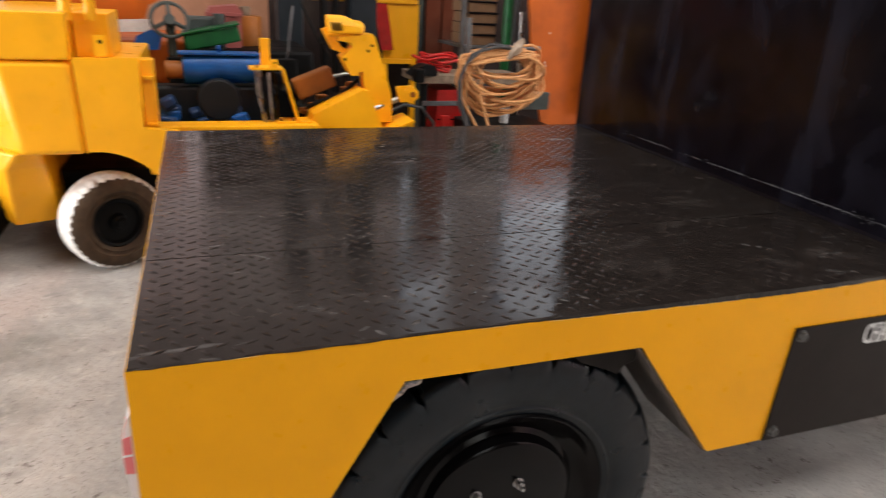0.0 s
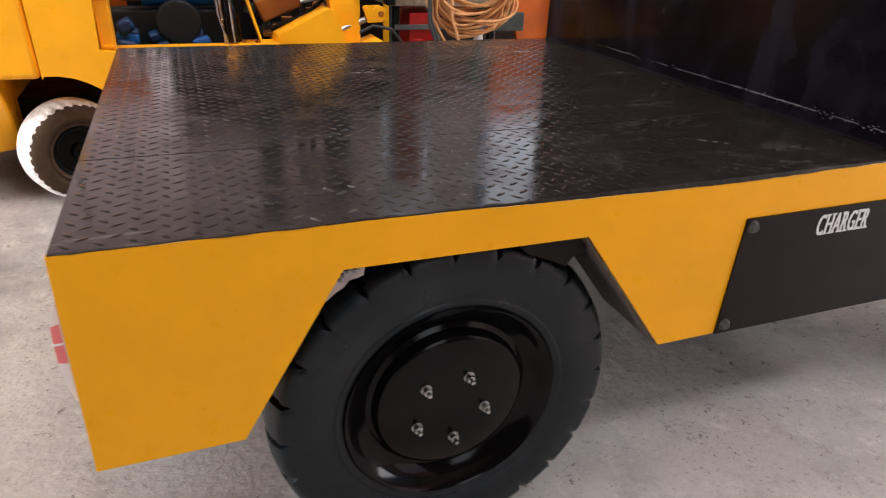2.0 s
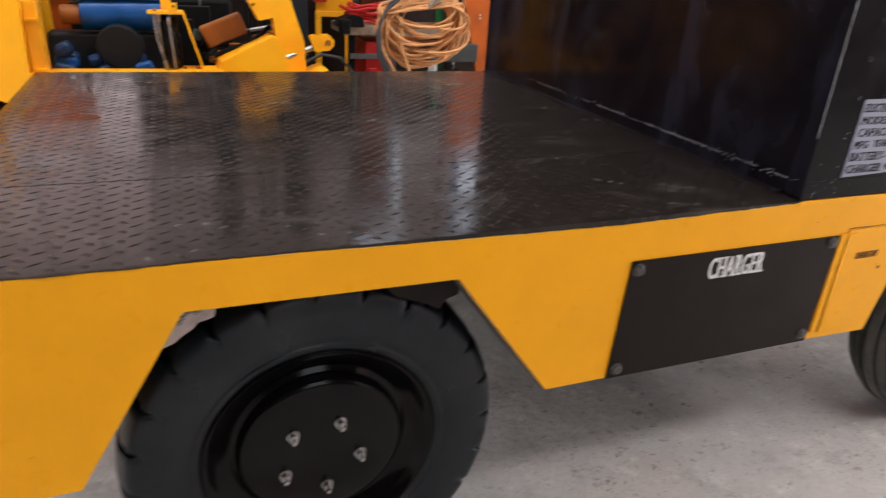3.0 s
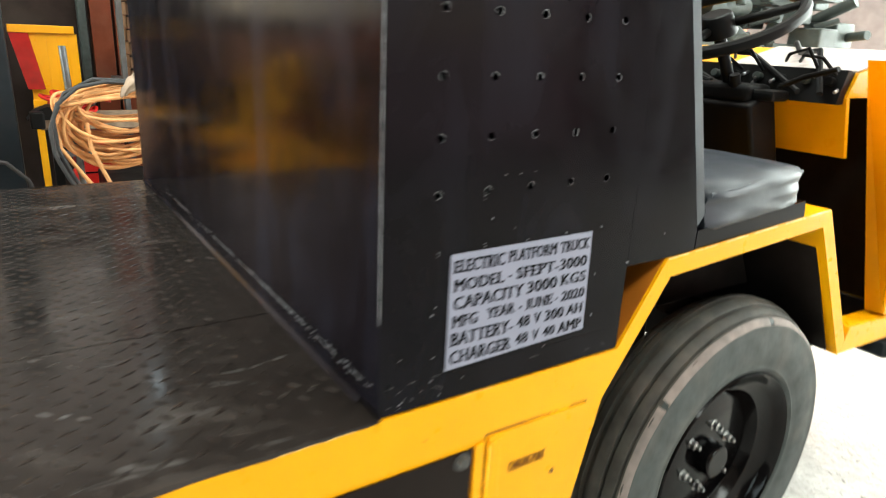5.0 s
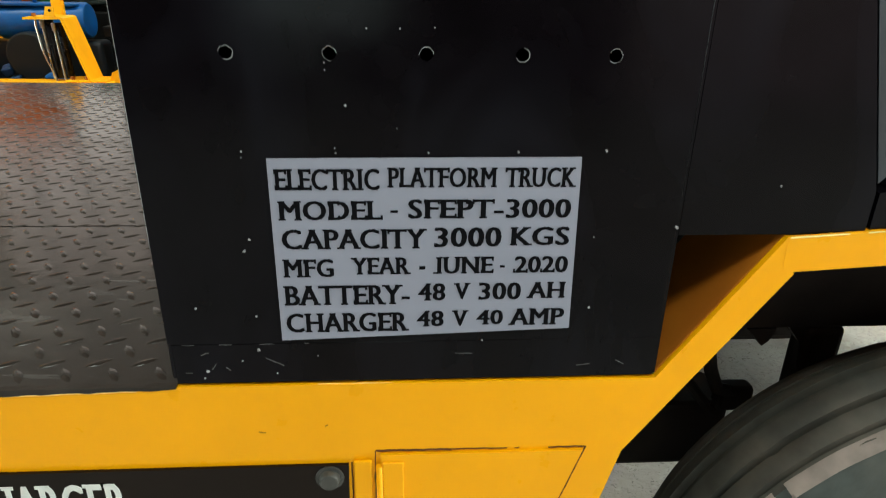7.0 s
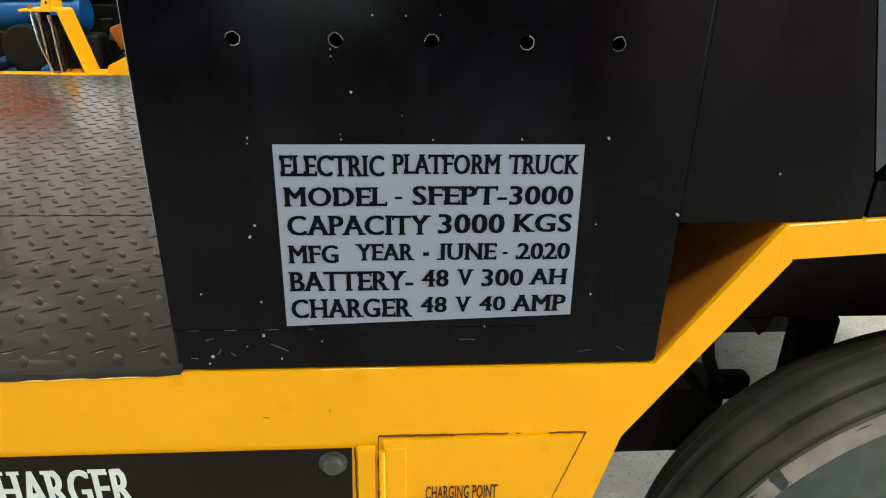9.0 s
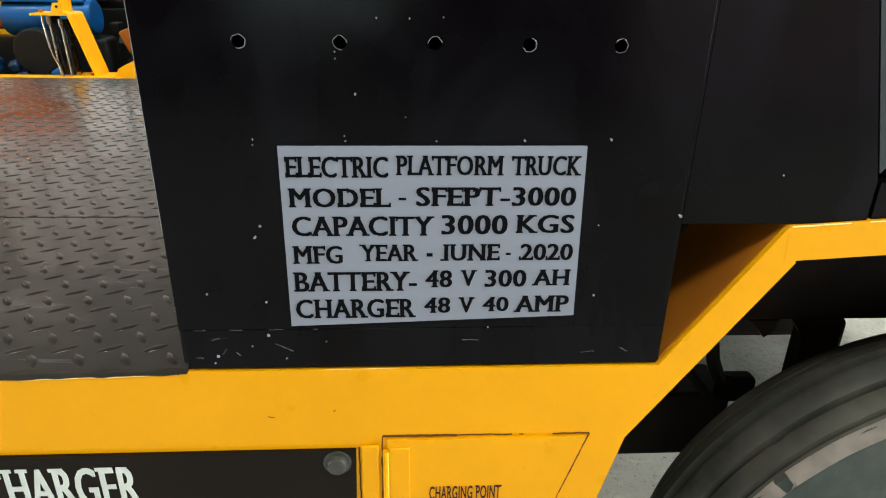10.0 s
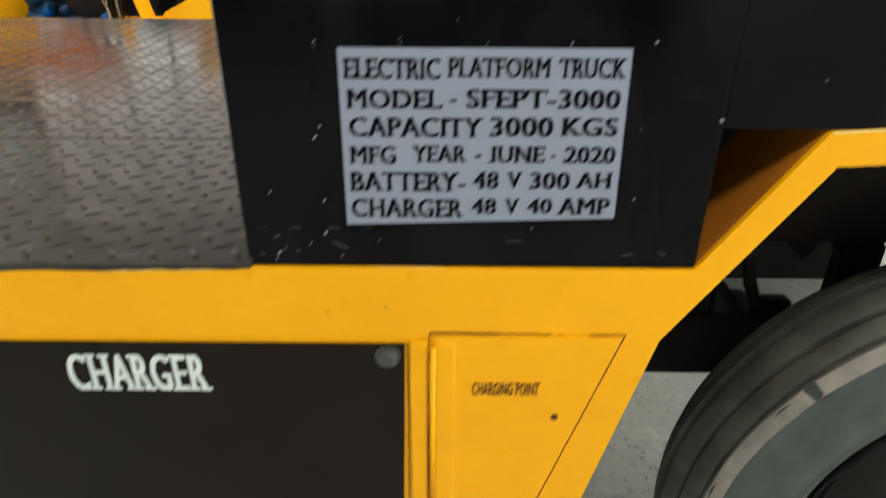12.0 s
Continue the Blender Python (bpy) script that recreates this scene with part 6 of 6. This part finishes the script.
for k in range(32):
    f = k / 31
    top = 0.952 + rng.uniform(-0.012, 0.012)
    low = 0.60 + 0.16 * rng.random() ** 1.2 + (0.06 if k < 15 else 0.0)
    xa, xb = 1.405 + rng.uniform(0.0, 0.10), 1.80 + rng.uniform(0.0, 0.11)
    lean = rng.uniform(-0.03, 0.05)
    pts = []
    for s in range(44):
        a = 2 * math.pi * s / 44
        u, v = math.cos(a), math.sin(a)
        x = (xa + xb) / 2 + (xb - xa) / 2 * (abs(u) ** 0.85) * (1 if u > 0 else -1)
        z = (top + low) / 2 + (top - low) / 2 * v + lean * u + 0.012 * math.sin(2 * a + k)
        if v > 0:
            z = min(z, 0.90 + 0.06 * f + 0.03 * u)
        pts.append((x, 2.47 + 0.07 * f + 0.03 * math.sin(a * 2 + k * 1.7), z))
    part("hose_loop", sweep(pts, 0.0072, 8, True), M_HOSE, hose)
for x0, x1 in ((1.41, 1.54), (1.52, 1.60)):
    part("hose_tail", sweep([(x0, 2.46, 0.80), (x0 + 0.005, 2.455, 0.70), ((x0 + x1) / 2, 2.45, 0.60), (x1, 2.45, 0.50), (x1 + 0.02, 2.45, 0.36), (x1 + 0.1, 2.45, 0.012)], 0.0085), M_HOSE, hose)
gc = thing("grey_cable_loop", (1.45, 2.45, 0.5), "grey rubber cable hung with the hose", "cable")
part("cable_loop", sweep([(1.72, 2.50, 0.955), (1.60, 2.46, 0.965), (1.50, 2.44, 0.945), (1.42, 2.43, 0.88), (1.385, 2.43, 0.78), (1.39, 2.43, 0.68), (1.43, 2.43, 0.58), (1.50, 2.44, 0.45), (1.52, 2.44, 0.02)], 0.008), M_CABLE, gc)
part("cable_loop", sweep([(1.70, 2.52, 0.965), (1.56, 2.47, 0.975), (1.45, 2.45, 0.92), (1.40, 2.45, 0.82), (1.405, 2.45, 0.70), (1.45, 2.45, 0.58), (1.53, 2.46, 0.4), (1.54, 2.46, 0.02)], 0.008), M_CABLE, gc)
bag = thing("plastic_bag", (1.68, 2.52, 0.9), "crumpled clear plastic bag tied on the hose", "bag")
bmb = bmesh.new()
bmesh.ops.create_icosphere(bmb, subdivisions=3, radius=1.0)
for v in bmb.verts:
    k = 1.0 + 0.6 * noise.noise(v.co * 2.5)
    v.co = Vector((1.70 + 0.026 * v.co.x * k + 0.5 * 0.08 * v.co.z, 2.44 + 0.02 * v.co.y * k, 0.955 + 0.050 * v.co.z * k))
part("bag_film", rounded(bmb), M_WRAP, bag, angle=80)
cup = thing("white_tin", (1.72, 2.75, 0.0), "white tin with a grey lid on a crate", "tin")
part("tin_body", rod((1.83, 2.80, 0.50), (1.83, 2.80, 0.59), 0.026, 24, b=0.003), M_WHITE, cup)
part("tin_lid", rod((1.83, 2.80, 0.591), (1.83, 2.80, 0.600), 0.027, 24, b=0.002), M_GREYSTEEL, cup)
crate = thing("dark_crate", (1.8, 2.85, 0.0), "dark oily wooden crate", "crate")
part("crate_body", box(1.60, 2.70, 0.0, 2.10, 3.05, 0.498, 0.008), M_DARK, crate)
part("crate_lid", box(1.85, 2.66, 0.60, 2.05, 2.70, 0.70, 0.008), M_GREYPART, crate)

# ---- orange column with a banner strip ----
colm = thing("orange_column", (2.5, 3.35, 0.0), "orange-brown painted steel column", "column")
part("column_face", prism([(2.47, 0.0), (2.355, 0.386), (2.235, 0.86), (2.170, 1.25), (2.14, 1.6), (2.42, 1.6), (2.42, 1.3), (2.48, 0.7), (2.55, 0.0)], 3.30, 3.33, 0.004), M_ORANGE, colm)
part("column_side", prism([(2.551, 0.0), (2.481, 0.7), (2.421, 1.3), (2.421, 1.6), (2.90, 1.6), (2.90, 0.0)], 3.34, 3.37, 0.004), M_ORANGE, colm, "darker orange-brown flange")
for x, z in ((2.345, 0.99), (2.335, 0.80), (2.34, 0.78)):
    part("paint_chip", box(x, 3.2975, z, x + 0.006, 3.2995, z + 0.012, 0.0), M_WHITE, colm, smooth=False)
ban = thing("banner", (2.62, 3.2, 0.0), "black banner strip with red and white bars", "banner")
part("banner_sheet", box(2.648, 3.24, 0.45, 2.86, 3.246, 1.6, 0.001), M_INK, ban, smooth=False)
part("banner_pole", rod((2.76, 3.26, 0.0), (2.76, 3.26, 1.66), 0.012, 12), M_GREYSTEEL, ban)
part("banner_batten", box(2.64, 3.235, 1.6, 2.87, 3.25, 1.63, 0.003), M_GREYSTEEL, ban)
for z0, z1, m in ((1.05, 1.10, M_WHITE), (0.90, 1.02, M_RED), (0.84, 0.88, M_WHITE), (0.79, 0.82, M_WHITE), (0.74, 0.77, M_WHITE), (0.69, 0.715, M_WHITE), (0.52, 0.67, M_RED), (1.17, 1.25, M_WHITE)):
    part("banner_bar", box(2.653, 3.2365, z0 + 0.012, 2.692, 3.2395, z1 - 0.008, 0.0), m, ban, smooth=False)

# ---- at the gate beyond the cab ----
eng = thing("scrap_engine", (4.4, 1.8, 0.0), "grey oily engine on a yellow stand near the gate", "engine")
rng = random.Random(21)
part("stand_beam", box(3.7, 1.5, 1.0, 5.6, 1.62, 1.14, 0.006), M_YELLOW_FK, eng, "pale yellow beam")
for x in (3.8, 5.4):
    part("stand_leg", box(x, 1.5, 0.0, x + 0.1, 1.62, 0.998, 0.006), M_YELLOW_FK, eng)
bm = None
for k in range(46):
    x, y, z, s = rng.uniform(3.8, 5.4), rng.uniform(1.4, 1.8), rng.uniform(1.2, 1.55), rng.uniform(0.03, 0.10)
    if k % 2:
        bm = box(x - s, y - s, z - s * 0.7, x + s, y + s, z + s * 0.7, 0.01, bm=bm)
    else:
        d = Vector((rng.uniform(-1, 1), rng.uniform(-1, 1), rng.uniform(-0.7, 0.7))).normalized() * s * 1.8
        c = Vector((x, y, z))
        bm = rod(c - d, c + d, s * 0.5, 12, bm=bm)
bm = box(3.85, 1.45, 1.141, 5.3, 1.7, 1.25, 0.01, bm=bm)
part("engine_block", bm, M_GREYPART, eng)
gpst = thing("gate_post", (5.2, 0.7, 0.0), "white painted gate post", "post")
part("post_shaft", box(5.15, 0.95, 0.0, 5.27, 1.07, 3.0, 0.006), M_FROST, gpst)
part("post_cap", box(5.13, 0.93, 3.0, 5.29, 1.09, 3.03, 0.004), M_FROST, gpst)
rb = thing("red_pipe", (4.6, 0.4, 0.0), "red painted pipe lying on the floor", "pipe")
part("pipe_tube", rod((4.30, 1.25, 0.03), (4.95, -0.45, 0.03), 0.03, 16), M_RED, rb)
part("pipe_end", rod((4.285, 1.29, 0.034), (4.30, 1.25, 0.034), 0.034, 16), M_RED, rb)

cab = thing("orange_cabinet", (5.3, 2.6, 0.0), "orange steel cabinet with a white stripe near the gate", "cabinet")
part("cabinet_body", box(5.0, 2.15, 0.0, 5.5, 2.80, 1.46, 0.01), M_ORANGE, cab)
part("white_stripe", box(4.994, 2.47, 0.9, 4.999, 2.55, 1.45, 0.001), M_WHITE, cab, "white painted stripe")
part("cabinet_lid", box(4.98, 2.13, 1.461, 5.52, 2.82, 1.49, 0.004), M_ORANGE, cab)
